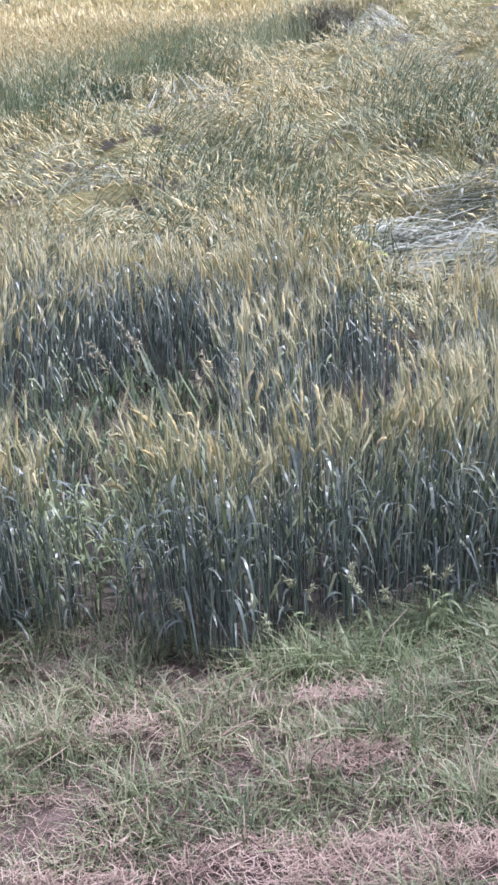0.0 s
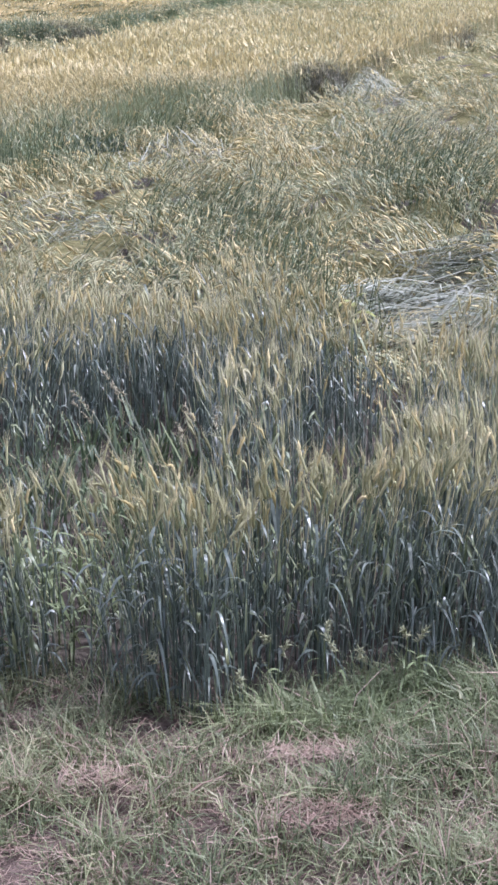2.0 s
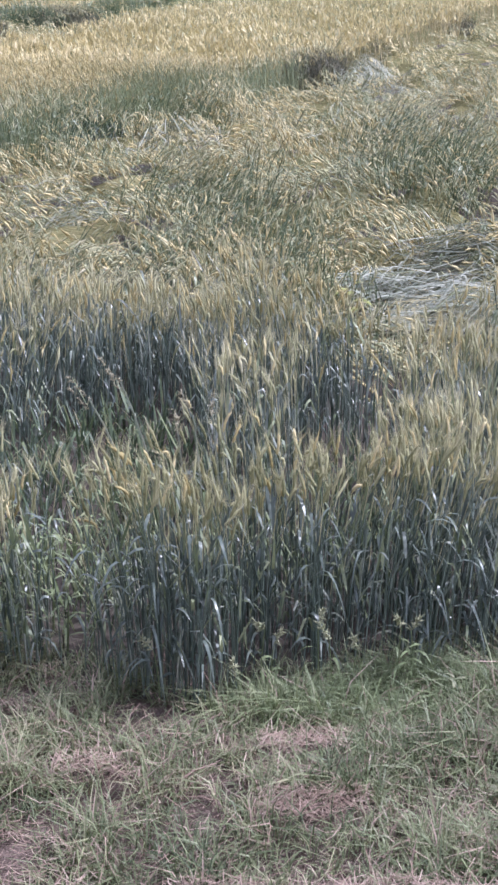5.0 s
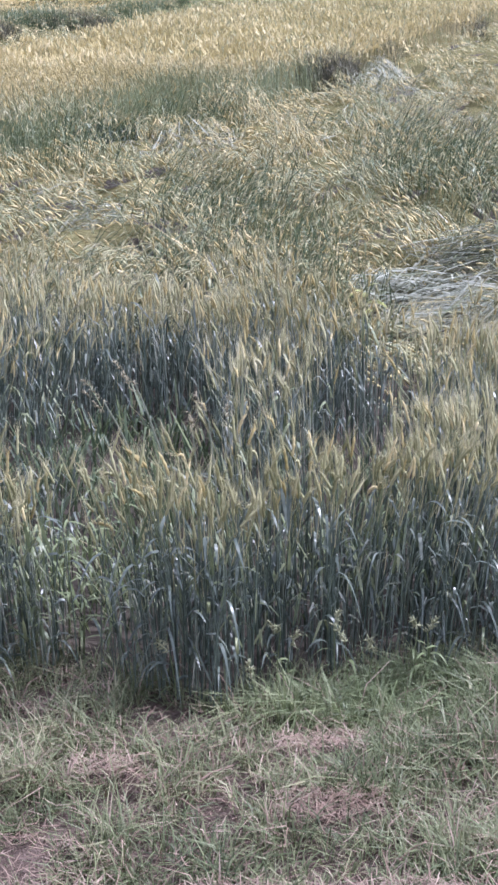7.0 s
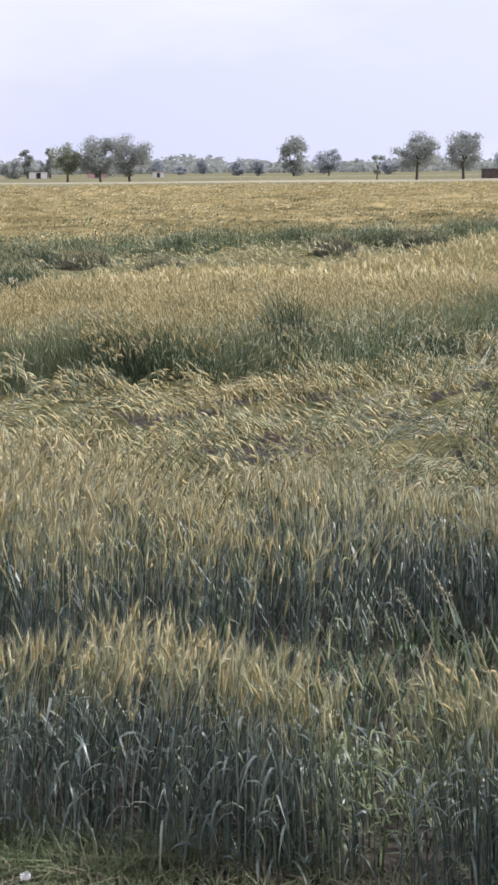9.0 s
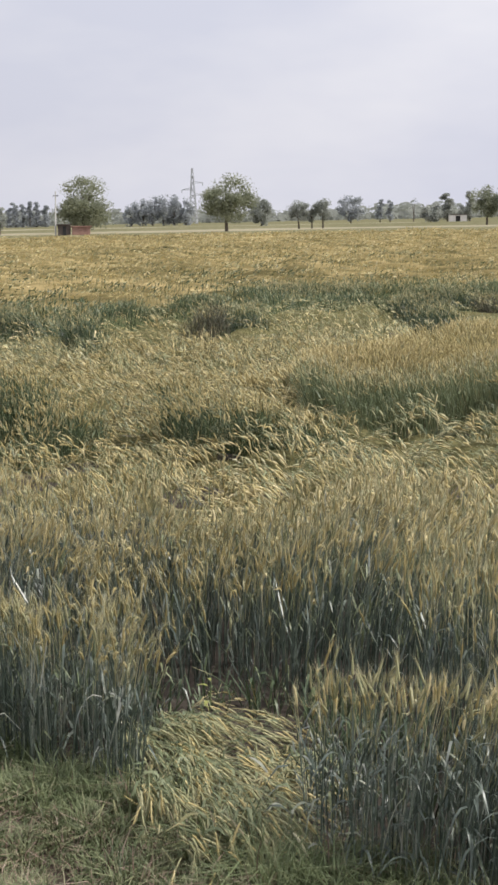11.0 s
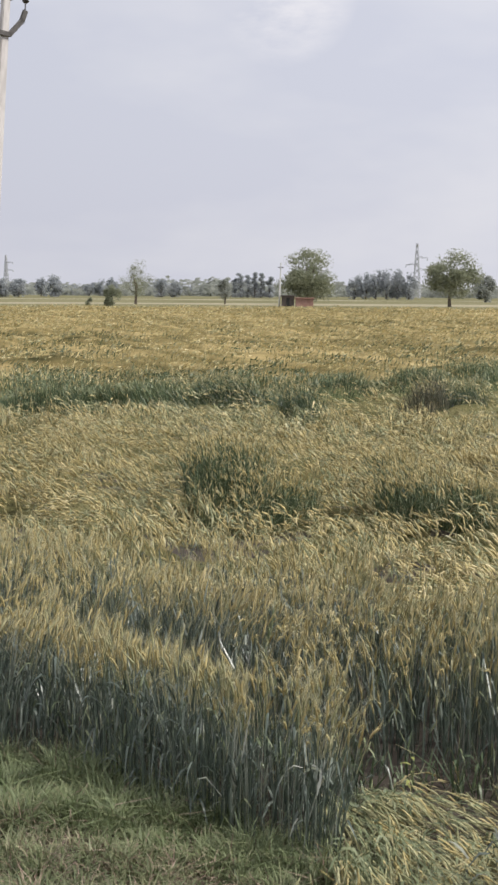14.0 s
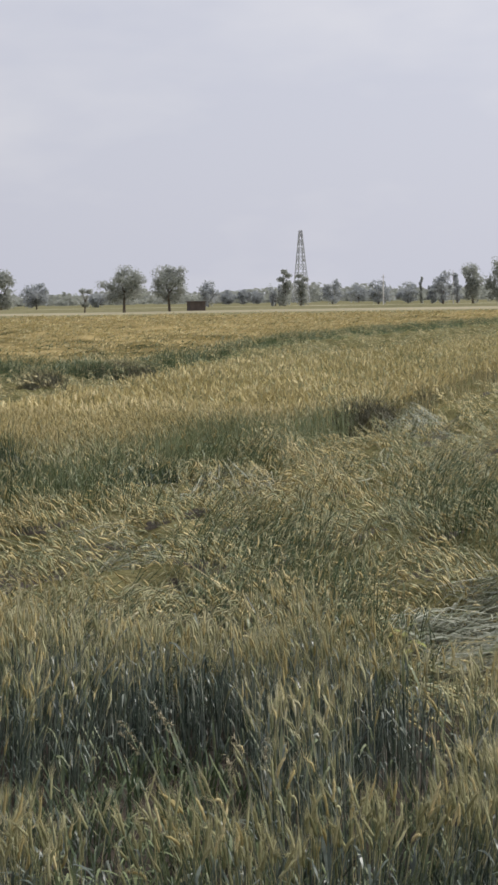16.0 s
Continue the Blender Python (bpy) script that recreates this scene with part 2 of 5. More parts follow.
M_DARKWALL = surface_mat("dark_mud_wall", [(0.3, (0.06, 0.05, 0.045)), (0.7, (0.14, 0.115, 0.10))], 1.2, 0.9, 0.4, 0.02)
M_PLASTER = surface_mat("whitewashed_plaster", [(0.3, (0.55, 0.54, 0.52)), (0.7, (0.72, 0.71, 0.69))], 0.8, 0.85, 0.2, 0.01)
M_PINK = surface_mat("pink_plaster", [(0.3, (0.46, 0.27, 0.24)), (0.7, (0.58, 0.38, 0.34))], 0.8, 0.85, 0.2, 0.01)
M_DARK = surface_mat("doorway_shade_slab", [(0.3, (0.02, 0.02, 0.02)), (0.7, (0.04, 0.04, 0.04))], 2.0, 0.7, 0.1, 0.005)


# ---- mesh helpers ----
class Soup:
    """Many small faces gathered in arrays and made into one mesh."""

    def __init__(self):
        self.v, self.q, self.t, self.count = [], [], [], 0

    def add(self, verts, quads=None, tris=None, mat=0):
        verts = np.asarray(verts, np.float32).reshape(-1, 3)
        for store, faces in ((self.q, quads), (self.t, tris)):
            if faces is not None and len(faces):
                faces = np.asarray(faces, np.int64)
                mats = np.full(len(faces), mat, np.int32) if np.isscalar(mat) else np.asarray(mat, np.int32)
                store.append((faces + self.count, mats))
        self.v.append(verts)
        self.count += len(verts)

    def ribbons(self, p, w, side, mat=0):
        """p: n x k x 3 centre lines, w: n x k widths, side: n x 3 or n x k x 3."""
        n, k = p.shape[:2]
        if not n:
            return
        if side.ndim == 2:
            side = side[:, None, :]
        off = side * (w * 0.5)[..., None]
        v = np.stack([p - off, p + off], 2)
        i = (np.arange(n) * k * 2)[:, None] + (np.arange(k - 1) * 2)[None]
        q = np.stack([i, i + 1, i + 3, i + 2], -1).reshape(-1, 4)
        if not np.isscalar(mat):
            mat = np.repeat(mat, k - 1)
        self.add(v, quads=q, mat=mat)

    def prisms(self, p, w, m=3, mat=0):
        """Tubes of m sides along the centre lines p with widths w."""
        n, k = p.shape[:2]
        if not n:
            return
        ax = p[:, -1] - p[:, 0]
        ax = ax / (np.linalg.norm(ax, axis=1, keepdims=True) + 1e-9)
        ref = np.where(np.abs(ax[:, 2:3]) > 0.8, np.array([[1.0, 0, 0]]), np.array([[0, 0, 1.0]]))
        a = np.cross(ax, ref)
        a /= np.linalg.norm(a, axis=1, keepdims=True) + 1e-9
        b = np.cross(ax, a)
        ang = np.arange(m) * 2 * np.pi / m
        ring = a[:, None, :] * np.cos(ang)[None, :, None] + b[:, None, :] * np.sin(ang)[None, :, None]
        v = p[:, :, None, :] + ring[:, None] * (w * 0.5)[..., None, None]
        i = (np.arange(n) * k * m)[:, None, None] + (np.arange(k - 1) * m)[None, :, None]
        j = np.arange(m)[None, None, :]
        jn = (j + 1) % m
        q = np.stack([i + j, i + jn, i + m + jn, i + m + j], -1).reshape(-1, 4)
        if not np.isscalar(mat):
            mat = np.repeat(mat, (k - 1) * m)
        self.add(v, quads=q, mat=mat)

    def spikes(self, b, d, side, w, mat=0):
        """Thin triangles from b along d."""
        n = len(b)
        if not n:
            return
        off = side * (np.broadcast_to(w, (n,)) * 0.5)[:, None]
        v = np.stack([b - off, b + off, b + d], 1)
        self.add(v, tris=np.arange(n * 3).reshape(-1, 3), mat=mat)

    def object(self, name, mats, parent=None):
        me = bpy.data.meshes.new(name)
        v = np.concatenate(self.v)
        q = np.concatenate([f for f, _ in self.q]) if self.q else np.zeros((0, 4), np.int64)
        t = np.concatenate([f for f, _ in self.t]) if self.t else np.zeros((0, 3), np.int64)
        mi = np.concatenate([m for _, m in self.q] + [m for _, m in self.t])
        me.vertices.add(len(v))
        me.vertices.foreach_set("co", v.ravel())
        me.loops.add(q.size + t.size)
        me.loops.foreach_set("vertex_index", np.concatenate([q.ravel(), t.ravel()]).astype(np.int32))
        me.polygons.add(len(q) + len(t))
        me.polygons.foreach_set("loop_start", np.concatenate([np.arange(len(q)) * 4, q.size + np.arange(len(t)) * 3]).astype(np.int32))
        for m in mats:
            me.materials.append(m)
        me.polygons.foreach_set("material_index", mi.astype(np.int32))
        me.update(calc_edges=True)
        ob = new(name, me)
        ob.parent = parent
        return ob


def part(name, bm, material, parent, label=""):
    me = bpy.data.meshes.new(name)
    bm.to_mesh(me)
    bm.free()
    me.materials.append(material)
    ob = new(name, me)
    ob.parent = parent
    return tagged(ob, label)


def empty(name, x, y, z=0.0, turn=0.0):
    ob = new(name)
    ob.matrix_basis = pose(x, y, z, 0, 0, turn)
    return ob


def unit(a):
    return a / (np.linalg.norm(a, axis=-1, keepdims=True) + 1e-9)


rng = np.random.default_rng(7)


def wave(x, y, seed, scale):
    """A smooth random field, about -1 to 1."""
    r = np.random.default_rng(seed)
    out = 0
    for k in range(5):
        a = r.uniform(0, 2 * np.pi)
        f = scale * r.uniform(0.6, 1.9)
        out = out + np.sin((x * np.cos(a) + y * np.sin(a)) * f + r.uniform(0, 6.28))
    return out / 2.6


def blob(x, y, cx, cy, rx, ry, rough=0.25):
    """1 inside an ellipse with an uneven edge, falling softly to 0 outside."""
    d = np.hypot((x - cx) / rx, (y - cy) / ry) + rough * wave(x, y, 91, 3.0 / max(0.4, min(rx, ry)))
    return np.clip((1.15 - d) / 0.3, 0, 1)


# ---- the plan of the field ----
def field_edge(x):
    e = np.interp(x, [-14, -9, -6.9, -5.8, -5.3, -4.5, -4, -3.3, -2.7, -2.0, -1.3, -0.6, -0.1, 0.2, 1.0, 2.5], [7.6, 6.7, 6.05, 5.95, 5.9, 5.72, 5.65, 5.35, 5.22, 5.22, 5.1, 5.12, 4.93, 5.1, 5.12, 5.15])
    return e + 0.06 * wave(x, x * 0, 3, 5.0)


def band_near(x):
    """Foot of the tall ripe strip behind the flattened corridor."""
    return np.interp(x, [-9.0, -8.0, -7.1, -5.7, -4.4, -3.4, -2.4, -1.8, -1.0, 0.1, 1.0, 1.7, 3.5, 6, 9, 16], [19, 16.8, 15.6, 16.6, 16.7, 17.8, 18.7, 19.6, 22.0, 23.3, 24.4, 26.0, 31.2, 39.5, 48, 66])


def band_far(x):
    return np.interp(x, [-11, -9.8, -8.5, -7.9, -4.7, -3.3, -2.4, -0.2, 3.4, 9, 16], [18, 21.5, 25.5, 28, 30, 33.5, 41, 49, 54, 66, 82])


def second_near(x):
    """Foot of the dark green strip farther out."""
    return np.interp(x, [-40, -30, -24, -22, -20.7, -18.9, -18.5, -17.6, -14.3, -13, -9.5, -5.3, -3.9, -2.4, -0.3, 6, 20], [9, 15, 19, 21.5, 24.2, 27, 31, 35, 37.2, 39, 46, 47, 48.5, 56, 73, 95, 125])


def in_band(x, y):
    return (y > band_near(x) + 0.25 * wave(x, y, 5, 2.2)) & (y < band_far(x) + 0.5 * wave(x, y, 6, 1.0)) & (x > -10.2 + 0.3 * wave(x, y, 8, 2.0))


CLUMPS = [(-9.85, 13.35, 0.85, 0.55), (-7.65, 14.35, 1.08, 0.8), (-4.7, 16.9, 0.75, 0.5), (-1.65, 20.1, 0.5, 0.4), (-15.85, 23.4, 0.44, 0.4), (-3.25, 18.5, 0.3, 0.25),
          (1.95, 27.2, 0.6, 0.85), (3.6, 33.6, 0.5, 0.8), (7.0, 44.3, 0.8, 1.2), (-20.1, 26.6, 0.8, 0.7), (-19.2, 39.0, 1.2, 0.8), (-17.1, 39.0, 1.0, 0.8), (-14.7, 26.1, 0.5, 0.35), (-15.5, 29.2, 0.6, 0.4),
          (-8.95, 33.7, 0.6, 0.5), (-6.4, 43.5, 0.7, 0.5), (-4.7, 49.0, 1.2, 0.8), (-11.7, 36.2, 0.7, 0.5), (-14.1, 38.1, 1.1, 0.8), (-11.4, 30.6, 0.6, 0.5), (-13.3, 34.5, 0.7, 0.6)]
DUSKY = {(1.95, 27.2), (3.6, 33.6), (7.0, 44.3), (-8.95, 33.7), (-6.4, 43.5), (-4.7, 49.0), (-11.7, 36.2), (-14.7, 26.1)}


def polar(x, y):
    """Heading in degrees and distance of a place on the plan."""
    return np.degrees(np.arctan2(x, y)), np.hypot(x, y)


def stand_back(az):
    """Rear edge of the stand along the verge, as a distance for each heading."""
    return np.interp(az, [-52, -46, -38, -33, -22, -19, -13, -8, 2, 5.4, 7.2, 8.8, 11.1, 15], [12.6, 12.2, 11.6, 10.9, 10.6, 9.7, 9.5, 9.5, 9.6, 8.7, 7.5, 7.5, 8.7, 9.2]) + 0.28 * wave(az * 0.17, az * 0, 41, 2.4)


# troughs of low crop behind the front ridge: heading, start, end, depth
TROUGH_AZ = [-50, -44, -39, -35, -32, -28, -24, -22, -20, -17, -14.5, -12.5, -8, -5, -2.4, -0.6, 0.3, 3.2, 4.2, 5.5, 6.7, 7.3, 9, 15]
TROUGH_IN = [9.6, 9.0, 8.2, 7.6, 7.3, 6.6, 6.3, 6.2, 6.05, 6.0, 5.95, 5.8, 5.65, 5.6, 5.6, 5.6, 5.45, 5.45, 5.5, 5.45, 5.5, 5.7, 6.2, 6.4]
TROUGH_OUT = [10.3, 9.7, 9.0, 8.6, 7.9, 7.85, 7.8, 7.7, 7.1, 6.9, 6.9, 7.2, 7.5, 7.95, 8.0, 7.7, 6.15, 6.15, 7.0, 7.3, 7.3, 6.8, 6.7, 6.8]
TROUGH_DEEP = [0.4, 0.3, 0.45, 0.65, 0.85, 0.9, 0.9, 0.85, 0.6, 0.3, 0.4, 0.6, 0.75, 0.9, 0.95, 0.85, 0.6, 0.6, 0.95, 1.0, 1.0, 0.4, 0.25, 0.3]


def near_height(x, y):
    """Height factor of the stand along the verge: ridges, dips and holes."""
    az, r = polar(x, y)
    h = 0.96 + 0.09 * wave(x, y, 11, 2.4) + 0.07 * wave(x, y, 12, 6.0)
    rr = r + 0.13 * wave(x, y, 13, 3.0) + 0.05 * wave(x, y, 15, 9.0)
    inside = np.clip((rr - np.interp(az, TROUGH_AZ, TROUGH_IN)) / 0.22 + 0.5, 0, 1) * np.clip((np.interp(az, TROUGH_AZ, TROUGH_OUT) - rr) / 0.14 + 0.5, 0, 1)
    h = h * (1 - np.interp(az, TROUGH_AZ, TROUGH_DEEP) * inside)
    # the narrow dip behind the middle ridge and soft hollows further out
    dip = np.clip((rr - 7.0) / 0.12, 0, 1) * np.clip((7.75 - rr) / 0.12, 0, 1) * np.clip(1.3 - np.abs(az - 1.6) / 2.2, 0, 1)
    h = h * (1 - 0.55 * np.clip(dip, 0, 1))
    h = h * (1 - 0.35 * np.clip((wave(x, y, 14, 1.9) - 0.55) / 0.2, 0, 1) * (r > 8.4))
    h = h * (1 - 0.9 * blob(x, y, -0.53, 5.36, 0.11, 0.4, 0.08)) * (1 - 0.12 * blob(x, y, -0.75, 5.3, 0.3, 0.35, 0.2))
    h = h * np.interp(az, [-47, -43, -34, -31], [1.0, 0.87, 0.9, 1.0])
    return np.clip(h, 0.03, 1.15)


def swirl(x, y):
    """The patch beaten flat at the verge, longer than wide."""
    az, r = polar(x, y)
    return blob(0.23 * (az + 29.0), r, 0.0, 6.72, 0.8, 0.86, 0.1)


def beaten(x, y):
    """The patch and the strip of verge in front of it, where nothing stands."""
    az, r = polar(x, y)
    return (swirl(x, y) > 0.5) | ((np.abs(az + 29.0) < 3.2) & (r < 6.8))


# ---- ground: one sheet to the horizon, with the bank under the viewer ----
gs = Soup()
gx = np.concatenate([-np.geomspace(2600, 14, 34), np.linspace(-12, 3, 120), np.geomspace(4, 2600, 34)])
gy = np.concatenate([-np.geomspace(2600, 6, 20), np.linspace(-5, 2.5, 16), np.linspace(2.7, 10, 80), np.geomspace(11, 2600, 50)])
X, Y = np.meshgrid(gx, gy)
Z = 0.05 * wave(X, Y, 21, 2.6) * np.clip((Y - 2.8) * 2, 0, 1) * (Y < 9) + 0.02 * wave(X, Y, 22, 5.0) * ((Y > 2.8) & (Y < 9))
bank = np.clip((2.9 - Y) / 2.4, 0, 1)
Z = Z + 1.1 * bank * bank * (3 - 2 * bank) - 0.03
nxg, nyg = len(gx), len(gy)
ii = (np.arange(nyg - 1)[:, None] * nxg + np.arange(nxg - 1)[None]).ravel()
verge = (Y < field_edge(X) - 0.05)[:-1, :-1].ravel()
gs.add(np.stack([X, Y, Z], -1), quads=np.stack([ii, ii + 1, ii + nxg + 1, ii + nxg], -1), mat=np.where(verge & (Y[:-1, :-1].ravel() > 2.2), 1, np.where(verge, 2, 0)))
tagged(gs.object("ground", [M_SOIL, M_VERGE, M_FARGREEN]), "brown dry soil of the flat field and verge", "ground", kind="structure")


# ---- wheat ----
def leaves(soup, start, n_seg, length, width, droop, mat, turn=None):
    n = len(start)
    az = rng.uniform(0, 2 * np.pi, n) if turn is None else turn
    out = np.stack([np.cos(az), np.sin(az), np.zeros(n)], -1)
    u = np.linspace(0, 1, n_seg + 1)
    rise = rng.uniform(0.35, 0.9, n)
    reach = rng.uniform(0.3, 0.85, n)
    p = start[:, None, :] + out[:, None, :] * ((length * reach)[:, None] * (u - 0.15 * u * u)[None])[..., None]
    p[..., 2] += length[:, None] * (rise[:, None] * u[None] - droop[:, None] * (u * u)[None])
    p[..., 2] = np.maximum(p[..., 2], 0.01)
    prof = np.array([0.55, 1.0, 0.9, 0.62, 0.12]) if n_seg == 4 else (np.array([0.6, 1.0, 0.75, 0.1]) if n_seg == 3 else np.array([0.8, 0.9, 0.1]))
    side = np.stack([-np.sin(az), np.cos(az), rng.uniform(-0.7, 0.7, n)], -1)
    soup.ribbons(p, width[:, None] * prof[None], unit(side), mat)


def folded_leaves(soup, start, length, width, mat, kink=0.6):
    """Stiff blades that rise steeply from the stem; a share of them is snapped over and hangs."""
    n = len(start)
    az = rng.uniform(0, 2 * np.pi, n)
    out = np.stack([np.cos(az), np.sin(az), np.zeros(n)], -1)
    u = np.array([0.0, 0.3, 0.55, 0.8, 1.0])
    tilt = rng.uniform(0.25, 0.75, n)
    fold = np.where(rng.uniform(size=n) < kink, rng.uniform(0.3, 0.75, n), 1.1)
    past = np.maximum(u[None] - fold[:, None], 0)
    run = np.sin(tilt)[:, None] * (u[None] - past) + 0.55 * past
    z = np.cos(tilt)[:, None] * (u[None] - past) - rng.uniform(0.5, 0.95, n)[:, None] * past
    p = start[:, None, :] + out[:, None, :] * (length[:, None] * run)[..., None]
    p[..., 2] = np.maximum(p[..., 2] + length[:, None] * z, 0.015)
    side = np.stack([-np.sin(az), np.cos(az), rng.uniform(-0.5, 0.5, n)], -1)
    soup.ribbons(p, width[:, None] * np.array([0.7, 1.0, 0.95, 0.65, 0.08])[None], unit(side), mat)


def ears(soup, tip, axis, length, width, mat_ear, mat_awn, awns, fine, awn_len=0.075, droop=0.12, spread=0.3):
    """Spindle ears with a fringe of awns. tip: foot of the ear."""
    n = len(tip)
    axis = unit(axis)
    if fine:
        u = np.array([0, 0.16, 0.32, 0.48, 0.64, 0.8, 1.0])
        prof = np.array([0.4, 1.0, 0.72, 1.05, 0.72, 0.95, 0.15])
        m = 3
    else:
        u, prof, m = np.array([0, 0.45, 1.0]), np.array([0.5, 1.0, 0.15]), 3
    bend = unit(np.cross(axis, rng.normal(size=(n, 3)))) * 0.15 - np.array([0, 0, 1.0]) * droop
    p = tip[:, None, :] + axis[:, None, :] * (length[:, None] * u[None])[..., None] + bend[:, None, :] * (length[:, None] * (u * u)[None])[..., None]
    soup.prisms(p, width[:, None] * prof[None], m, mat_ear)
    k = awns
    s = rng.uniform(0.05, 1.0, (n, k))
    b = tip[:, None, :] + axis[:, None, :] * (length[:, None] * s)[..., None] + bend[:, None, :] * (length[:, None] * s * s)[..., None]
    d = axis[:, None, :] + 0.8 * bend[:, None, :] + spread * unit(rng.normal(size=(n, k, 3)))
    d = unit(d) * rng.uniform(0.6, 1.15, (n, k, 1)) * awn_len
    side = unit(np.cross(d, rng.normal(size=(n, k, 3))))
    mm = mat_awn if np.isscalar(mat_awn) else np.repeat(mat_awn, k)
    return b.reshape(-1, 3), d.reshape(-1, 3), side.reshape(-1, 3), mm


def in_fan(x, y, lo=-52.0, hi=16.5, pad=0.5):
    a = np.degrees(np.arctan2(x, y))
    return (a > lo) & (a < hi)


def near_plants(soup, x, y, h, lean, gold, leafy, eared, fine):
    """Wheat seen close: round stems with sheaths, beaded bearded ears, stiff blades. Slots: stem, leaf, ear, awn, golden ear, green."""
    n = len(x)
    u = np.array([0.0, 0.4, 0.75, 1.0])
    p = np.stack([x[:, None] + lean[0][:, None] * h[:, None] * (u ** 1.7)[None], y[:, None] + lean[1][:, None] * h[:, None] * (u ** 1.7)[None], h[:, None] * (u * (1 - 0.12 * u * np.hypot(*lean)[:, None]))], -1)
    w = rng.uniform(0.0046, 0.0078, n)[:, None]
    soup.prisms(p[:, :3], w * np.array([1.0, 1.05, 0.8])[None], 3, 0)
    soup.prisms(p[:, 2:], w * np.array([0.6, 0.45])[None], 3, np.where(rng.uniform(size=n) < 0.65, 3, 5))
    axis = unit(p[:, 3] - p[:, 2]) + 0.14 * rng.normal(size=(n, 3)) * np.array([1, 1, 0.3])
    g = rng.uniform(size=n) < eared
    m = int(g.sum())
    ripe = rng.uniform(size=m) < np.broadcast_to(gold, (n,))[g]
    nod = np.interp(polar(x[g], y[g])[0], [-20, -6], [1.25, 0.75])[:, None] * rng.uniform(size=(m, 1)) ** 2.4
    e = ears(soup, p[g, 3], axis[g], rng.uniform(0.085, 0.12, m), rng.uniform(0.0125, 0.017, m), np.where(ripe, 4, 2), np.where(rng.uniform(size=m) < np.where(ripe, 0.65, 0.97), 3, 4), 18 if fine else 11, fine, 0.078, nod, 0.34)
    soup.spikes(e[0], e[1], e[2], 0.0017 if fine else 0.0023, e[3])
    for lo, hi, share in ((0.1, 0.35, 0.55), (0.35, 0.6, 0.6), (0.6, 0.8, 0.5)):
        keep = rng.uniform(size=n) < share * leafy
        q = rng.uniform(lo, hi, n)
        st = np.stack([x + lean[0] * h * q ** 1.7, y + lean[1] * h * q ** 1.7, h * q], -1)[keep]
        m = len(st)
        fresh = wave(st[:, 0], st[:, 1], 48, 1.1) + 2.4 * blob(st[:, 0], st[:, 1], -0.6, 5.5, 0.3, 0.7) + 0.6 * rng.normal(size=m)
        folded_leaves(soup, st, rng.uniform(0.1, 0.27, m), rng.uniform(0.007, 0.0155, m), np.where(fresh > 0.5, 5, 1), 0.55)


def standing(soup, x, y, h, lean, level, gold, leafy=1.0, eared=1.0, ear_soup=None, foot=0.0, plump=1.0):
    """Upright wheat. level 1: middle, 0: far. gold: share of fully ripe ears. Slots: stem, leaf, ear, awn, golden ear."""
    n = len(x)
    k = (2, 4)[level]
    u = np.linspace(0, 1, k)
    ld = lean[0][:, None] * (u ** 1.8)[None], lean[1][:, None] * (u ** 1.8)[None]
    p = np.stack([x[:, None] + ld[0] * h[:, None], y[:, None] + ld[1] * h[:, None], h[:, None] * (u * (1 - 0.12 * u * np.hypot(*lean)[:, None]))], -1)
    p[..., 2] += np.broadcast_to(foot, (n,))[:, None]
    ga = rng.uniform(0, 2 * np.pi, n)
    side = np.stack([np.cos(ga), np.sin(ga), np.zeros(n)], -1)
    w = rng.uniform(0.006, 0.009, n)[:, None] * (0.9 if level == 1 else 1.6) * np.linspace(1.1, 0.7, k)[None]
    soup.ribbons(p, w, side, 0)
    axis = unit(p[:, -1] - p[:, -2]) + 0.19 * rng.normal(size=(n, 3)) * np.array([1, 1, 0.4])
    ripe = rng.uniform(size=n) < gold
    es = ear_soup or soup
    em = np.where(ripe, 4, 2)
    if level == 0:
        tip = p[:, -1]
        soup.spikes(tip - unit(axis) * 0.05, unit(axis + 0.45 * rng.normal(size=(n, 3)) * np.array([1, 1, 0.4])) * rng.uniform(0.09, 0.14, n)[:, None] * (0.6 + 0.4 * plump), side, rng.uniform(0.028, 0.042, n) * plump, em)
        return
    g = rng.uniform(size=n) < eared
    m = int(g.sum())
    e = ears(es, p[g, -1], axis[g], rng.uniform(0.08, 0.11, m), rng.uniform(0.014, 0.019, m), em[g], np.where(ripe, 4, 3)[g], 3, False, 0.075, 0.3, 0.35)
    es.spikes(e[0], e[1], e[2], 0.005, e[3])
    keep = rng.uniform(size=n) < 0.75 * leafy
    q = rng.uniform(0.3, 0.8, n)
    idx = np.clip(q * (k - 1), 0, k - 1.001)
    i0 = idx.astype(int)
    st = (p[np.arange(n), i0] + (p[np.arange(n), i0 + 1] - p[np.arange(n), i0]) * (idx - i0)[:, None])[keep]
    m = len(st)
    leaves(soup, st, 2, rng.uniform(0.08, 0.22, m), rng.uniform(0.009, 0.018, m), rng.uniform(0.0, 1.9, m) * rng.uniform(0.1, 1, m), 1)


def flow(x, y):
    """Direction in which the flattened stems lie."""
    return np.arctan2(-x, y) - 0.45 + 0.5 * wave(x, y, 31, 0.7) + 0.35 * wave(x, y, 32, 2.0)


# sunk spots; the one at (0.2, 12.75) stands for a tuft's shadow line
HOLLOWS = [(-1.81, 15.4, 0.55, 0.5), (-1.3, 15.2, 0.4, 0.3), (2.47, 16.1, 0.45, 0.5), (2.85, 15.0, 0.3, 0.4), (3.7, 22.2, 0.5, 0.7), (0.2, 12.75, 1.0, 0.22), (0.6, 13.0, 0.5, 0.3)]


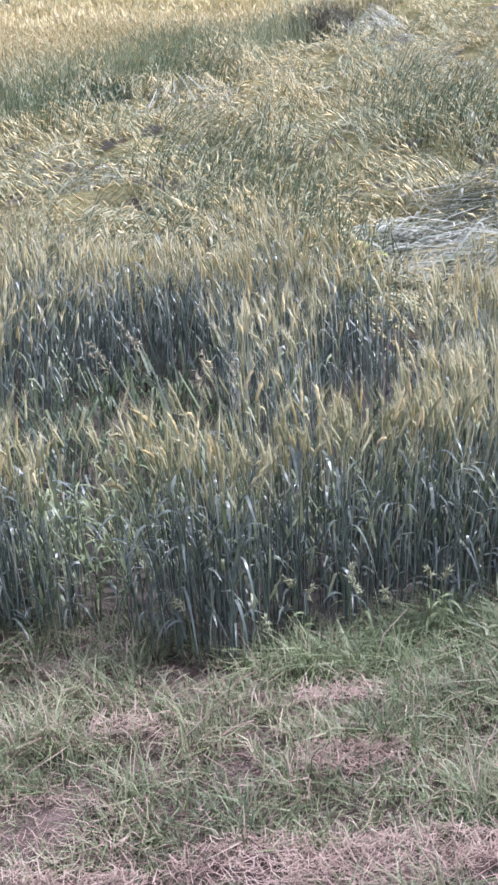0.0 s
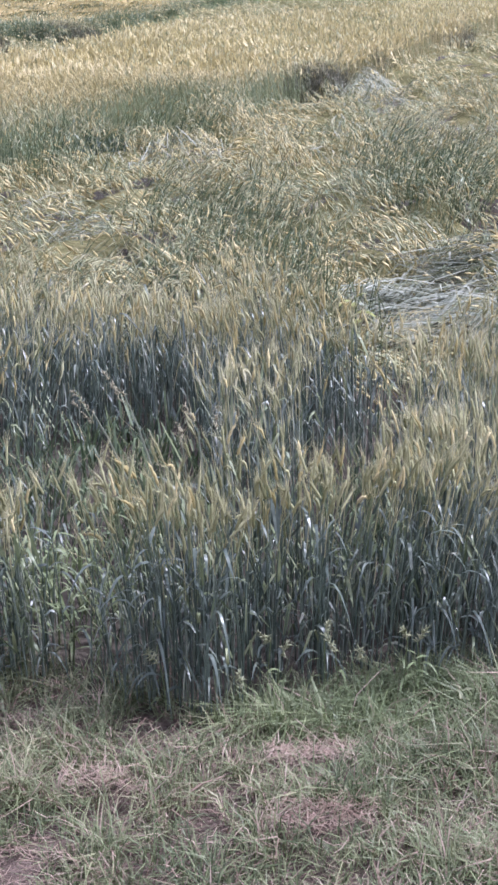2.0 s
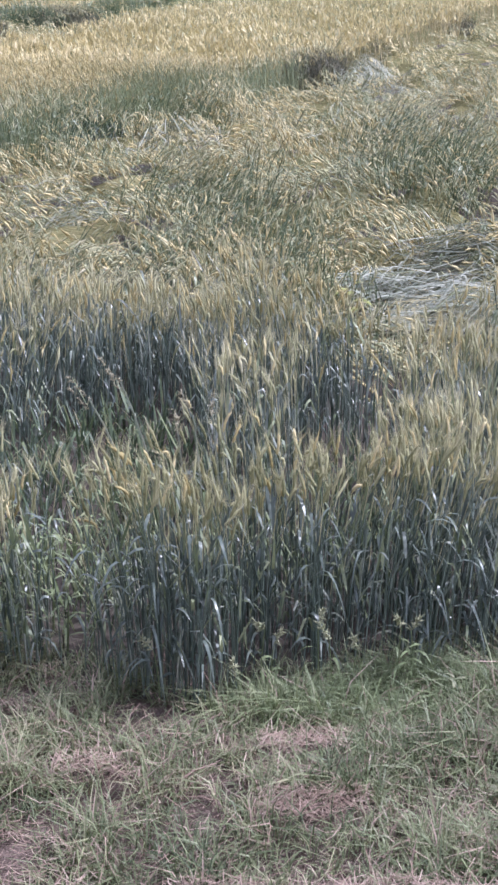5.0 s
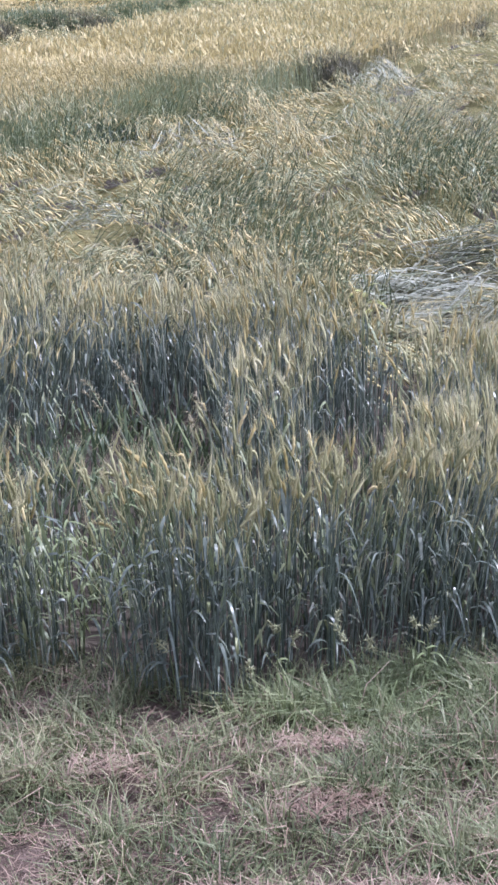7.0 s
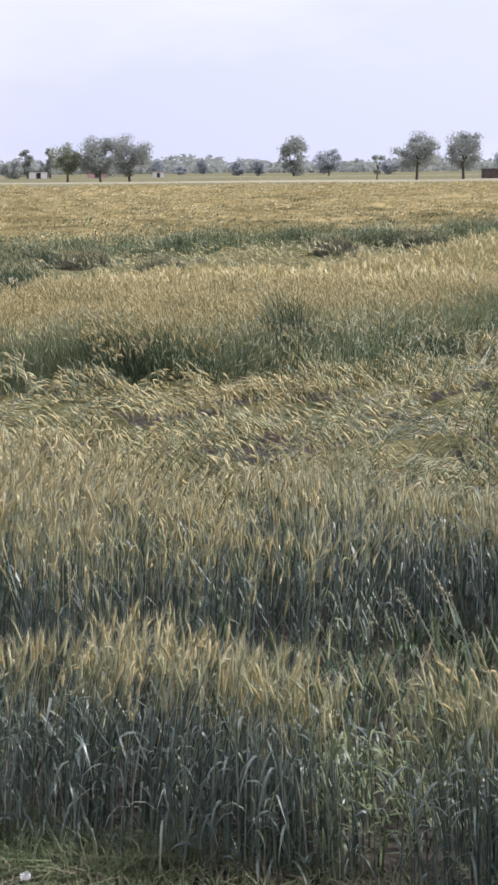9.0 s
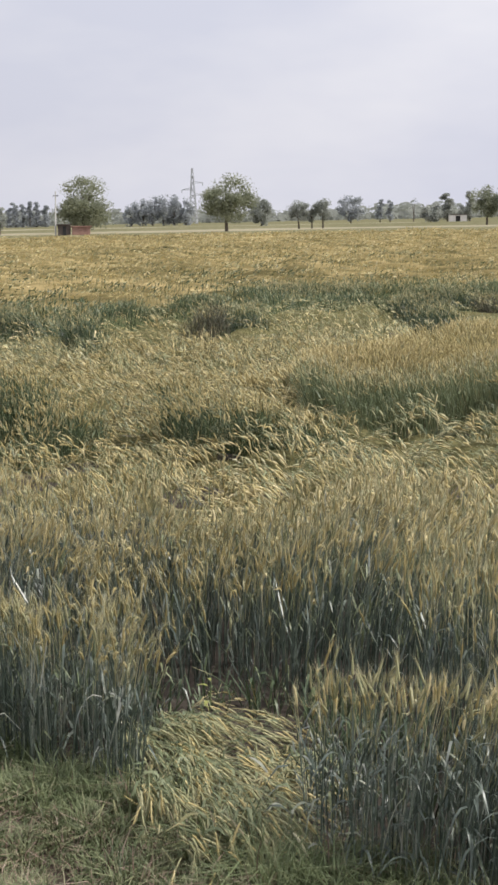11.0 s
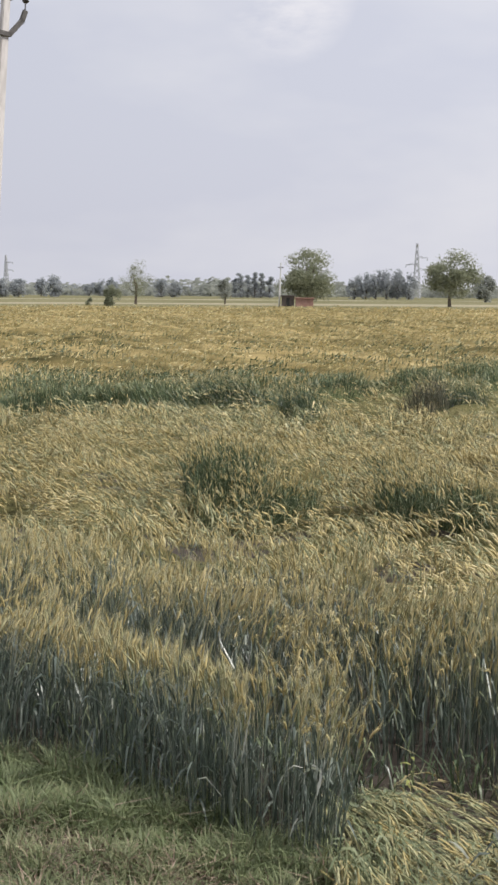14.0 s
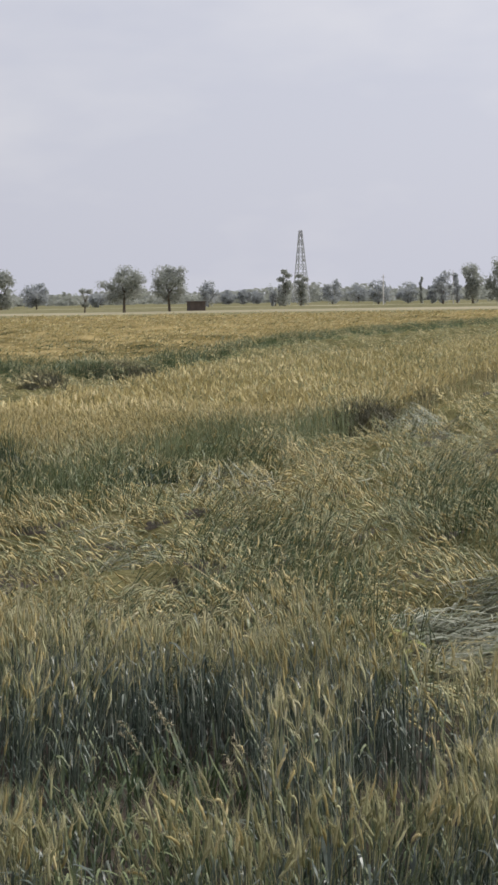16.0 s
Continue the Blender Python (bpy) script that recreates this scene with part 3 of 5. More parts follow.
def hollow(x, y):
    return np.maximum.reduce([blob(x, y, *q, 0.2) for q in HOLLOWS])


def mound(x, y):
    """Heaps and hollows of the flattened crop."""
    a = 1 - np.abs(wave(x, y, 55, 1.3))
    return (0.24 * np.clip(a, -0.2, 1) + 0.18 * np.clip(wave(x, y, 57, 3.0), -0.8, 1)) * (1 - 0.9 * hollow(x, y)) * np.clip((np.hypot(x, y) - 9.2) / 1.6, 0, 1)


def lodged(soup, x, y, level, height, pale=0.0, turn=None, ear_share=0.85, reach=(0.3, 0.62), top=None, green=0.38):
    """Stems bent over and lying in swirls, the ears hooked down at their ends. Slots: straw, leaf, ear, awn, golden
    ear, pale with sheen.
    """
    n = len(x)
    a = flow(x, y) + rng.normal(size=n) * 0.3 if turn is None else turn
    ln = rng.uniform(*reach, n)
    k = 4 if level == 2 else 3
    u = np.linspace(0, 1, k)
    if top is None:
        top = height * rng.uniform(0.45, 1.15, n)
    veer = a[:, None] + (rng.normal(size=n) * 0.35)[:, None] * u[None]
    run = ln[:, None] * (0.25 * u + 0.75 * u * u)[None]
    p = np.stack([x[:, None] + np.cos(veer) * run, y[:, None] + np.sin(veer) * run, top[:, None] * (np.sin(u * 2.2) if level == 2 else 0.55 + 0.5 * np.sin(u * 2.4) - 0.1 * u)[None] + 0.03], -1)
    if level < 2:
        p[..., 2] += mound(p[..., 0], p[..., 1])
    side = unit(np.stack([-np.sin(a), np.cos(a), rng.uniform(-0.8, 0.8, n)], -1))
    w = rng.uniform(0.005, 0.009, n) * (0.8 if level == 2 else 1.3)
    pale = np.broadcast_to(pale, (n,))
    slot = np.where(rng.uniform(size=n) < pale, 5, np.where(rng.uniform(size=n) < green, 1, 0))
    soup.ribbons(p, (w * np.where(slot == 5, 1.1, 0.8))[:, None] * np.linspace(1.1, 0.7, k)[None], side, slot)
    has = rng.uniform(size=n) < ear_share * (1 - 0.7 * pale)
    axis = unit(p[:, -1] - p[:, -2]) + (0.2 if level == 2 else 0.38) * rng.normal(size=(n, 3)) * np.array([1, 1, 0.5]) - np.array([0, 0, 0.1])
    m = int(has.sum())
    ripe = np.where(rng.uniform(size=m) < (0.8 - 0.6 * np.broadcast_to(green, (n,))[has]), 4, 2)
    if level == 2:
        e = ears(soup, p[has, -1], axis[has], rng.uniform(0.075, 0.11, m), rng.uniform(0.0105, 0.0145, m), ripe, ripe, 15, True, 0.085, 0.3, 0.3)
        soup.spikes(e[0], e[1], e[2], 0.002, np.where(e[3] == 2, 3, 4))
    elif level == 1:
        e = ears(soup, p[has, -1], axis[has], rng.uniform(0.08, 0.12, m), rng.uniform(0.017, 0.025, m), ripe, ripe, 2, False, 0.07, 0.35, 0.2)
        soup.spikes(e[0], e[1], e[2], 0.011, np.where(e[3] == 2, 3, 4))
    else:
        soup.spikes(p[has, -1], unit(axis[has]) * rng.uniform(0.1, 0.16, m)[:, None], side[has], rng.uniform(0.025, 0.04, m), ripe)
    if level:
        keep = rng.uniform(size=n) < 0.22 + 0.25 * np.broadcast_to(green, (n,))
        st = p[keep, 1] * 0.5 + p[keep, min(2, k - 1)] * 0.5
        q = len(st)
        lm = np.where(rng.uniform(size=q) < pale[keep], 5, np.where(rng.uniform(size=q) < 0.25, 0, 1))
        leaves(soup, st, 2, rng.uniform(0.1, 0.2, q), rng.uniform(0.010, 0.018, q), rng.uniform(0.5, 1.4, q), lm, a[keep] + rng.normal(size=q) * 0.9)


def tufts(x, y, per, spread, height):
    """Locks that fall the same way: places, directions and heights of the stems."""
    n = len(x)
    a = flow(x, y) + rng.normal(size=n) * 0.22
    t = height * np.clip(1 + 0.5 * rng.normal(size=n), 0.25, 1.9)
    i = np.repeat(np.arange(n), per)
    m = len(i)
    along, across = rng.normal(size=m) * spread * 1.3, rng.normal(size=m) * spread * 0.8
    ca, sa = np.cos(a)[i], np.sin(a)[i]
    return x[i] + along * ca - across * sa, y[i] + along * sa + across * ca, a[i] + rng.normal(size=m) * 0.13, t[i] * rng.uniform(0.7, 1.1, m)


WHEAT = [M_STEM, M_LEAF, M_EAR_GREEN, M_AWN_GREEN, M_EAR_GOLD, M_GREENLEAF]
LODGED = [M_STRAW, M_GREENLEAF, M_EAR_GREEN, M_AWN_GREEN, M_EAR_GOLD, M_PALE]
M_DEEPLEAF = blade_mat("deep_green_leaf", [(0.0, (0.04, 0.06, 0.03)), (0.5, (0.075, 0.11, 0.055)), (0.9, (0.14, 0.18, 0.09)), (1.0, (0.28, 0.28, 0.15))], 0.45, 0.45, 0.2, 0.3, 0.8, 0.1)
M_DUSKY = blade_mat("withered_leaf", [(0.0, (0.065, 0.066, 0.045)), (0.5, (0.125, 0.122, 0.082)), (0.9, (0.21, 0.195, 0.135)), (1.0, (0.34, 0.31, 0.22))], 0.55, 0.35, 0.15, 0.3, 0.8)
DUSKYGREENS = [M_DUSKY, M_DUSKY, M_EAR_GREEN, M_AWN_GREEN, M_EAR_GOLD]
DARKGREENS = [M_DEEPLEAF, M_LEAF, M_EAR_GREEN, M_AWN_GREEN, M_EAR_GOLD]
GREENS = [M_GREENLEAF, M_GREENLEAF, M_EAR_GREEN, M_AWN_GREEN, M_EAR_GOLD]


def scatter(n, x0, x1, y0, y1):
    return rng.uniform(x0, x1, n), rng.uniform(y0, y1, n)


def fan(n, r0, r1, power=1.0):
    """Places in the fan of ground that is looked at; power 1 spreads them evenly."""
    r = (rng.uniform(size=n) * (r1 ** (1 + power) - r0 ** (1 + power)) + r0 ** (1 + power)) ** (1 / (1 + power))
    a = np.radians(rng.uniform(-52, 15.5, n))
    return r * np.sin(a), r * np.cos(a)


# the stand along the verge: the front ridge closely set, the rest in a fan behind it
def grown(x, y):
    """Places where plants of the stand grow, with their height factors."""
    az, r = polar(x, y)
    ok = in_fan(x, y) & (y > field_edge(x)) & (r < stand_back(az) + 0.2 * rng.normal(size=len(x))) & ~beaten(x, y)
    x, y = x[ok], y[ok]
    hf = near_height(x, y)
    ok = rng.uniform(size=len(x)) < np.clip(hf * 1.5 - 0.1, 0.04, 1) * np.clip(0.9 + 0.3 * wave(x, y, 47, 6.0), 0.45, 1)
    return x[ok], y[ok], hf[ok]


xe = rng.uniform(-8.2, 1.9, 3500)
ye = field_edge(xe) + 0.75 * rng.uniform(size=len(xe)) ** 1.2
r = np.sqrt(rng.uniform(5.6 ** 2, 12.9 ** 2, 23500))
a = np.radians(rng.uniform(-52, 15, len(r)))
for fine in (True, False):
    x, y, hf = grown(*((xe, ye) if fine else (r * np.sin(a), r * np.cos(a))))
    if not fine:
        front = y < field_edge(x) + 0.55
        x, y, hf = x[~front], y[~front], hf[~front]
    n = len(x)
    az = polar(x, y)[0]
    lx = np.interp(az, [-30, -15, 0, 8], [0.08, 0.03, -0.03, -0.02]) + 0.16 * wave(x, y, 43, 1.5) + 0.06 * wave(x, y, 45, 5.0) + rng.normal(size=n) * 0.06
    ly = 0.02 + 0.12 * wave(x, y, 44, 1.5) + 0.06 * wave(x, y, 46, 5.0) + rng.normal(size=n) * 0.07
    rel = np.where(rng.uniform(size=n) < 0.17, rng.uniform(0.5, 0.85, n), rng.uniform(0.92, 1.07, n)) * (1 + 0.05 * wave(x, y, 49, 9.0))
    s = Soup()
    near_plants(s, x, y, 0.79 * hf * rel, (lx, ly), np.interp(az, [-30, -14, -8], [0.55, 0.48, 0.16]) + 0.22 * (np.hypot(x, y) > 7.4), np.where(hf < 0.5, 1.6, 1.3) * np.interp(az, [-20, -8], [0.72, 1.0]), np.where((rel > 0.7) & (hf > 0.6), 0.94, 0.08), fine)
    tagged(s.object("standing_wheat" if fine else "wheat_stand", WHEAT), "ripening bearded wheat standing along the grassy verge, blue-green stems" if fine else "ripening bearded wheat in ridges with dark dips behind the field's edge", "wheat crop", kind="stuff")

# crossing and broken leaves along the front of the stand
s = Soup()
x = rng.uniform(-7.5, 1.7, 2300)
y = field_edge(x) + 0.5 * rng.uniform(size=len(x)) ** 1.5
ok = in_fan(x, y) & (near_height(x, y) > 0.5) & (swirl(x, y) < 0.2) & (rng.uniform(size=len(x)) < np.interp(x, [-3.0, -1.0], [0.6, 1.0]))
x, y = x[ok], y[ok]
n = len(x)
st = np.stack([x, y, rng.uniform(0.05, 0.5, n)], -1)
leaves(s, st, 3, rng.uniform(0.1, 0.24, n), rng.uniform(0.006, 0.014, n), rng.uniform(0.2, 1.5, n), rng.choice([0, 0, 0, 1, 2], n))
tagged(s.object("loose_wheat_leaf", [M_LEAF, M_GREENLEAF, M_PALE]), "bent and broken wheat leaves crossing the stems", "wheat crop", kind="stuff")

# short leafy shoots added in the gaps of the stand, coloured deep for shade
s = Soup()
x, y = scatter(3400, -6.8, 1.6, 5.3, 8.2)
ok = in_fan(x, y) & (near_height(x, y) < 0.5) & (y > field_edge(x) + 0.1) & (swirl(x, y) < 0.2)
x, y = x[ok], y[ok]
n = len(x)
near_plants(s, x, y, rng.uniform(0.1, 0.34, n), (rng.normal(size=n) * 0.3, rng.normal(size=n) * 0.3), 0.0, 1.6, 0.0, False)
tagged(s.object("leafy_shoots", [M_DEEPLEAF, M_DEEPLEAF, M_EAR_GREEN, M_AWN_GREEN, M_EAR_GOLD, M_GRASS_FRESH]), "short dark leafy shoots in gaps of the stand", "wheat crop", kind="stuff")

# the flattened patch at the verge: locks that sweep across it and droop over the grass
s = Soup()
x, y = scatter(560, -4.9, -2.1, 4.8, 7.6)
ok = swirl(x, y) > 0.35
x, y = x[ok] - 0.1, y[ok] - 0.03
turn = 0.05 + 0.3 * wave(x, y, 35, 2.2) + rng.normal(size=len(x)) * 0.2
top = rng.uniform(0.02, 0.17, len(x)) * np.clip(1 + 0.6 * wave(x, y, 36, 5.0), 0.25, 1.5)
i = np.repeat(np.arange(len(x)), 11)
m = len(i)
lodged(s, x[i] + rng.normal(size=m) * 0.045, y[i] + rng.normal(size=m) * 0.06, 2, 0.3, 0.0, turn[i] + rng.normal(size=m) * 0.14, 0.7, (0.1, 0.3), top[i] * rng.uniform(0.8, 1.1, m), 0.85)
tagged(s.object("flattened_wheat", LODGED), "wheat beaten flat at the field's edge, golden ears lying over", "wheat crop", kind="stuff")


def corridor(x, y):
    az, r = polar(x, y)
    return (r > stand_back(az) - 0.15) & (y < 30) & ~in_band(x, y)


# the flattened corridor, middle distance
s = Soup()
x, y = fan(7100, 8.2, 29, 0.4)
ok = corridor(x, y) & ((y < band_near(x)) | (x < -8.5)) & (y < second_near(x))
x, y = x[ok], y[ok]
x, y, a, top = tufts(x, y, 10, 0.075, np.maximum(0.2 + 0.12 * wave(x, y, 51, 1.6), 0.1))
ok = corridor(x, y)
for cx, cy, rx, ry in CLUMPS:
    ok &= np.hypot((x - cx) / rx, (y - cy) / ry) > 0.8 + 0.15 * wave(x, y, 93, 4.0)
ok &= rng.uniform(size=len(x)) > 0.55 * hollow(x, y)
x, y, a, top = x[ok], y[ok], a[ok], top[ok]
g = np.hypot((x - 1.75) / 0.75, (y - 10.6) / 1.25) < 1.1
x, y, a, top = (np.concatenate([v, v[g] + 0.07 * rng.normal(size=int(g.sum())), v[g] + 0.07 * rng.normal(size=int(g.sum()))]) for v in (x, y, a, top))
bx, by = scatter(480, 0.9, 2.6, 9.3, 11.9)
x, y, a, top = np.concatenate([x, bx]), np.concatenate([y, by]), np.concatenate([a, flow(bx, by)]), np.concatenate([np.abs(top), rng.uniform(0.06, 0.16, len(bx)) * (1.2 + 0.9 * wave(bx, by, 58, 2.6))])
# pale share: sheen of flattened leaves and a lit streak, painted as colour
pale = np.clip((0.62 + 0.3 * wave(x, y, 59, 2.2)) * blob(x, y, 1.75, 10.6, 0.75, 1.25) + 0.38 * blob(x, y, -1.6, 14.4, 0.6, 0.9) + 0.8 * blob(x, y, 2.75, 27.5, 0.7, 2.6) + 0.36 * blob(x, y, -0.3, 18.4, 1.0, 0.6) + 0.36 * blob(x, y, 1.4, 19.1, 0.9, 0.6), 0, 0.9)
gr = np.clip(np.interp(x, [-13, -9, -6, -3, 0, 2], [0.06, 0.14, 0.28, 0.42, 0.54, 0.58]) + 0.36 * wave(x, y, 53, 0.9), 0.05, 0.9)
g = pale > 0.3
lodged(s, x[g], y[g], 1, 0.26, pale[g], a[g], 0.45, (0.3, 0.6), top[g] * 0.9, gr[g])
g = ~g
lodged(s, x[g], y[g], 1, 0.26, pale[g], a[g], 0.97 - 0.2 * gr[g], (0.1, 0.26), top[g], gr[g])
tagged(s.object("lodged_wheat", LODGED), "storm-lodged wheat lying in swirls, straw and green", "wheat crop", kind="stuff")

# patches of greener wheat that still stand in the corridor
s = Soup()
x, y = fan(42000, 8.6, 27, 0.6)
up = np.maximum.reduce([blob(x, y, 0.0, 12.8, 0.8, 1.7), blob(x, y, 2.3, 16.8, 0.8, 2.6), blob(x, y, 0.75, 10.4, 0.3, 0.8), blob(x, y, -2.6, 17.2, 1.3, 0.8),
                        blob(x, y, -1.2, 9.7, 2.2, 0.7) * 0.8, blob(x, y, 2.2, 8.6, 0.5, 0.5), blob(x, y, -0.5, 21.0, 0.8, 0.9)])
ok = (up > 0.25) & (rng.uniform(size=len(x)) < up)
x, y, up = x[ok], y[ok], up[ok]
n = len(x)
standing(s, x, y, (0.36 + 0.3 * up) * rng.uniform(0.7, 1.15, n), (0.35 + 0.3 * wave(x, y, 97, 1.5) + rng.normal(size=n) * 0.14, -0.1 + 0.25 * wave(x, y, 98, 1.5) + rng.normal(size=n) * 0.14), 1, 0.15, 1.2, 0.75, None, mound(x, y))
tagged(s.object("leaning_green_wheat", [M_DEEPLEAF] + GREENS[1:]), "half-fallen green wheat leaning among the flattened crop", "wheat crop", kind="stuff")

def lumps(x, y):
    """Low swells of the far canopy: patches that stand and patches that sank."""
    return 0.16 * wave(x * 0.45, y, 75, 1.2) + 0.12 * wave(x * 0.7, y, 79, 3.0)


def crossing(a, line, r0, r1):
    """Distance along each heading at which the ray passes a line of the plan."""
    rr = np.linspace(r0, r1, 500)
    past = rr[:, None] * np.cos(a)[None] > line(rr[:, None] * np.sin(a)[None])
    return rr[np.argmax(past, 0)], past.any(0)


# tall ripe strip
s = Soup()
a = np.radians(rng.uniform(-31, 15, 54000))
ra, ok_a = crossing(a, band_near, 13, 90)
rb, ok_b = crossing(a, band_far, 14, 110)
q = rng.uniform(size=len(a)) ** 1.3
r = ra - 0.3 + q * np.maximum(rb - ra, 0.1)
x, y = r * np.sin(a), r * np.cos(a)
ok = ok_a & ok_b & in_band(x, y)
x, y, r, ra = x[ok], y[ok], r[ok], ra[ok]
n = len(x)
h = 0.82 * rng.uniform(0.8, 1.08, n) * (1 + 0.08 * wave(x, y, 61, 1.3)) * np.clip(0.95 + 0.1 * wave(x, y, 63, 3.0), 0.75, 1) * np.clip((x + 10.4) / 1.8, 0.3, 1)
lean = (-0.08 + 0.14 * wave(x, y, 62, 0.9) + rng.normal(size=n) * 0.12, rng.normal(size=n) * 0.12)
face = (r < 27) & (r - ra < 1.3 + 0.5 * rng.normal(size=n)) & (x > -8.2)
standing(s, x[face], y[face], h[face], (lean[0][face], lean[1][face]), 1, 0.2, 1.2, 0.5)
tagged(s.object("green_stem_fringe", [M_GREENLEAF, M_GREENLEAF, M_EAR_GREEN, M_AWN_GREEN, M_EAR_GOLD]), "green-stemmed front of a standing wheat strip", "wheat crop", kind="stuff")
s = Soup()
share = np.interp(x, [-6.0, -1.0, 3.0], [0.93, 0.88, 0.8])
near = ~face & (r < 26)
standing(s, x[near], y[near], h[near], (lean[0][near], lean[1][near]), 1, share[near], 0.4)
far = ~near & ~face
standing(s, x[far], y[far], h[far], (lean[0][far], lean[1][far]), 0, share[far], plump=1.5)
tagged(s.object("ripe_wheat_strip", [M_STRAW, M_GREENLEAF, M_EAR_GREEN, M_AWN_GREEN, M_EAR_GOLD]), "tall strip of golden ripe wheat with green stems", "wheat crop", kind="stuff")

# single dark clumps that stayed upright
for cx, cy, rx, ry in CLUMPS:
    s, es = Soup(), Soup()
    n = int(1900 * rx * ry + 160)
    a, q = rng.uniform(0, 2 * np.pi, n), np.sqrt(rng.uniform(size=n))
    x, y = q * rx * np.cos(a) * (1 + 0.2 * np.sin(3 * a)), q * ry * np.sin(a)
    h = (0.78 - 0.25 * q ** 3) * rng.uniform(0.75, 1.1, n) * (1.25 if rx < 0.5 else 0.88)
    near = cy < 17
    standing(s, x, y, h * (0.92 if near else 1), (-0.12 + rng.normal(size=n) * 0.18 + 0.08 * x / rx, rng.normal(size=n) * 0.14), 1, 0.7 if near else 0.25, 1.5, 0.75 if near else 0.4, es, mound(cx + x, cy + y) if cy < 30 else 0.0)
    root = empty("wheat_clump", cx, cy)
    s.object("foliage", [M_DEEPLEAF] + GREENS[1:] if near else (DUSKYGREENS if (cx, cy) in DUSKY else DARKGREENS), root)
    tagged(es.object("ear_fringe", DARKGREENS, root), kind="stuff")
    tagged(root, "withered brownish clump of wheat among flattened crop" if (cx, cy) in DUSKY else "dark green upright clump of wheat among flattened crop", "wheat clump", group="standing wheat clumps")

# low flattened crop and the dark strip behind the ripe strip
s = Soup()
x, y = fan(19000, 17, 125, -0.05)
ok = ((y > np.where(x > -9.5, band_far(x) - 0.5, 19.0)) | ((x > 1.0) & (y > 26) & (y < band_near(x) + 0.5))) & ((y < second_near(x) + 1.2) | ((y < second_near(x) + 8) & ((wave(x, y, 74, 1.5) < -0.1) | ((x < -14) & (x > -24))))) & ~in_band(x, y)
x, y = x[ok], y[ok]
x, y, a, top = tufts(x, y, 7, 0.1, 0.24 + 0.14 * wave(x, y, 52, 1.3))
ok = np.ones(len(x), bool)
for cx, cy, rx, ry in CLUMPS:
    ok &= np.hypot((x - cx) / (rx + 0.05), (y - cy + 0.25) / (ry + 0.25)) > 0.9
x, y, a, top = x[ok], y[ok], a[ok], top[ok]
lodged(s, x, y, 0, 0.24, 0.0, a, 0.95, (0.12, 0.3), top, np.clip(0.5 + 0.4 * wave(x, y, 54, 0.6), 0.1, 0.95))
tagged(s.object("flattened_far_wheat", LODGED), "flattened brownish wheat between two standing strips", "wheat crop", kind="stuff")

s = Soup()
a = np.radians(rng.uniform(-54, 15, 56000))
ra, ok = crossing(a, second_near, 14, 150)
r = ra + 11 * rng.uniform(size=len(a)) ** 1.4
x, y = r * np.sin(a), r * np.cos(a)
dep = (r - ra) * 0.9 - 0.5 * wave(x, y, 72, 0.7)
ok &= (dep > 0) & (dep < 7 + 3 * wave(x, y, 73, 0.4))
x, y, dep = x[ok], y[ok], dep[ok]
n = len(x)
standing(s, x, y, 0.62 * rng.uniform(0.75, 1.05, n) * np.clip(1 + 0.35 * wave(x, y, 74, 1.5), 0.3, 1.25), (rng.normal(size=n) * 0.16 + 0.4 * wave(x, y, 174, 0.9), rng.normal(size=n) * 0.16 + 0.3 * wave(x, y, 175, 0.9)), 0, np.clip(0.02 + 0.1 * dep, 0, 0.8))
tagged(s.object("green_wheat_strip", [M_DEEPLEAF, M_DEEPLEAF, M_GREENLEAF, M_AWN_GREEN, M_EAR_GOLD]), "dark green strip of standing wheat across the field", "wheat crop", kind="stuff")

s = Soup()
x, y = fan(125000, 30, 198, -0.35)
dep = y - second_near(x)
up = lumps(x, y)
ok = (dep > 5) & (up > -0.12 + 0.1 * rng.normal(size=len(x)))
x, y, up = x[ok], y[ok], up[ok]
n = len(x)
h = np.maximum(0.45 + up + rng.uniform(0.04, 0.16, n), 0.2)
green = wave(x * 0.5, y, 76, 0.9) + 0.5 * rng.normal(size=n) < np.interp(np.hypot(x, y), [35, 60, 120], [0.0, -0.55, -2.0])
a = flow(x, y) + 0.7 * rng.normal(size=n)
tip = np.stack([x, y, h], -1)
ax = unit(np.stack([np.cos(a), np.sin(a), 0.5 + 0.5 * rng.normal(size=n)], -1))
fat = np.interp(np.hypot(x, y), [35, 100, 198], [1.0, 1.5, 2.2])
sd = unit(np.stack([-np.sin(a), np.cos(a), 1.2 * rng.normal(size=n)], -1))
s.spikes(tip, ax * (rng.uniform(0.1, 0.18, n) * fat)[:, None], sd, rng.uniform(0.03, 0.055, n) * fat, np.where(green, 1, np.where(rng.uniform(size=n) < 0.75, 4, 2)))
stem = np.stack([tip * np.array([1, 1, 0.4]), tip], 1)
s.ribbons(stem, np.full((n, 2), 0.014), sd, np.where(green, 1, 0))
ob = s.object("far_ripe_wheat", [M_STRAW, M_DEEPLEAF, M_EAR_GREEN, M_AWN_GREEN, M_EAR_GOLD])
tagged(ob, "wide golden wheat field running to the tree line", "wheat crop", kind="stuff")

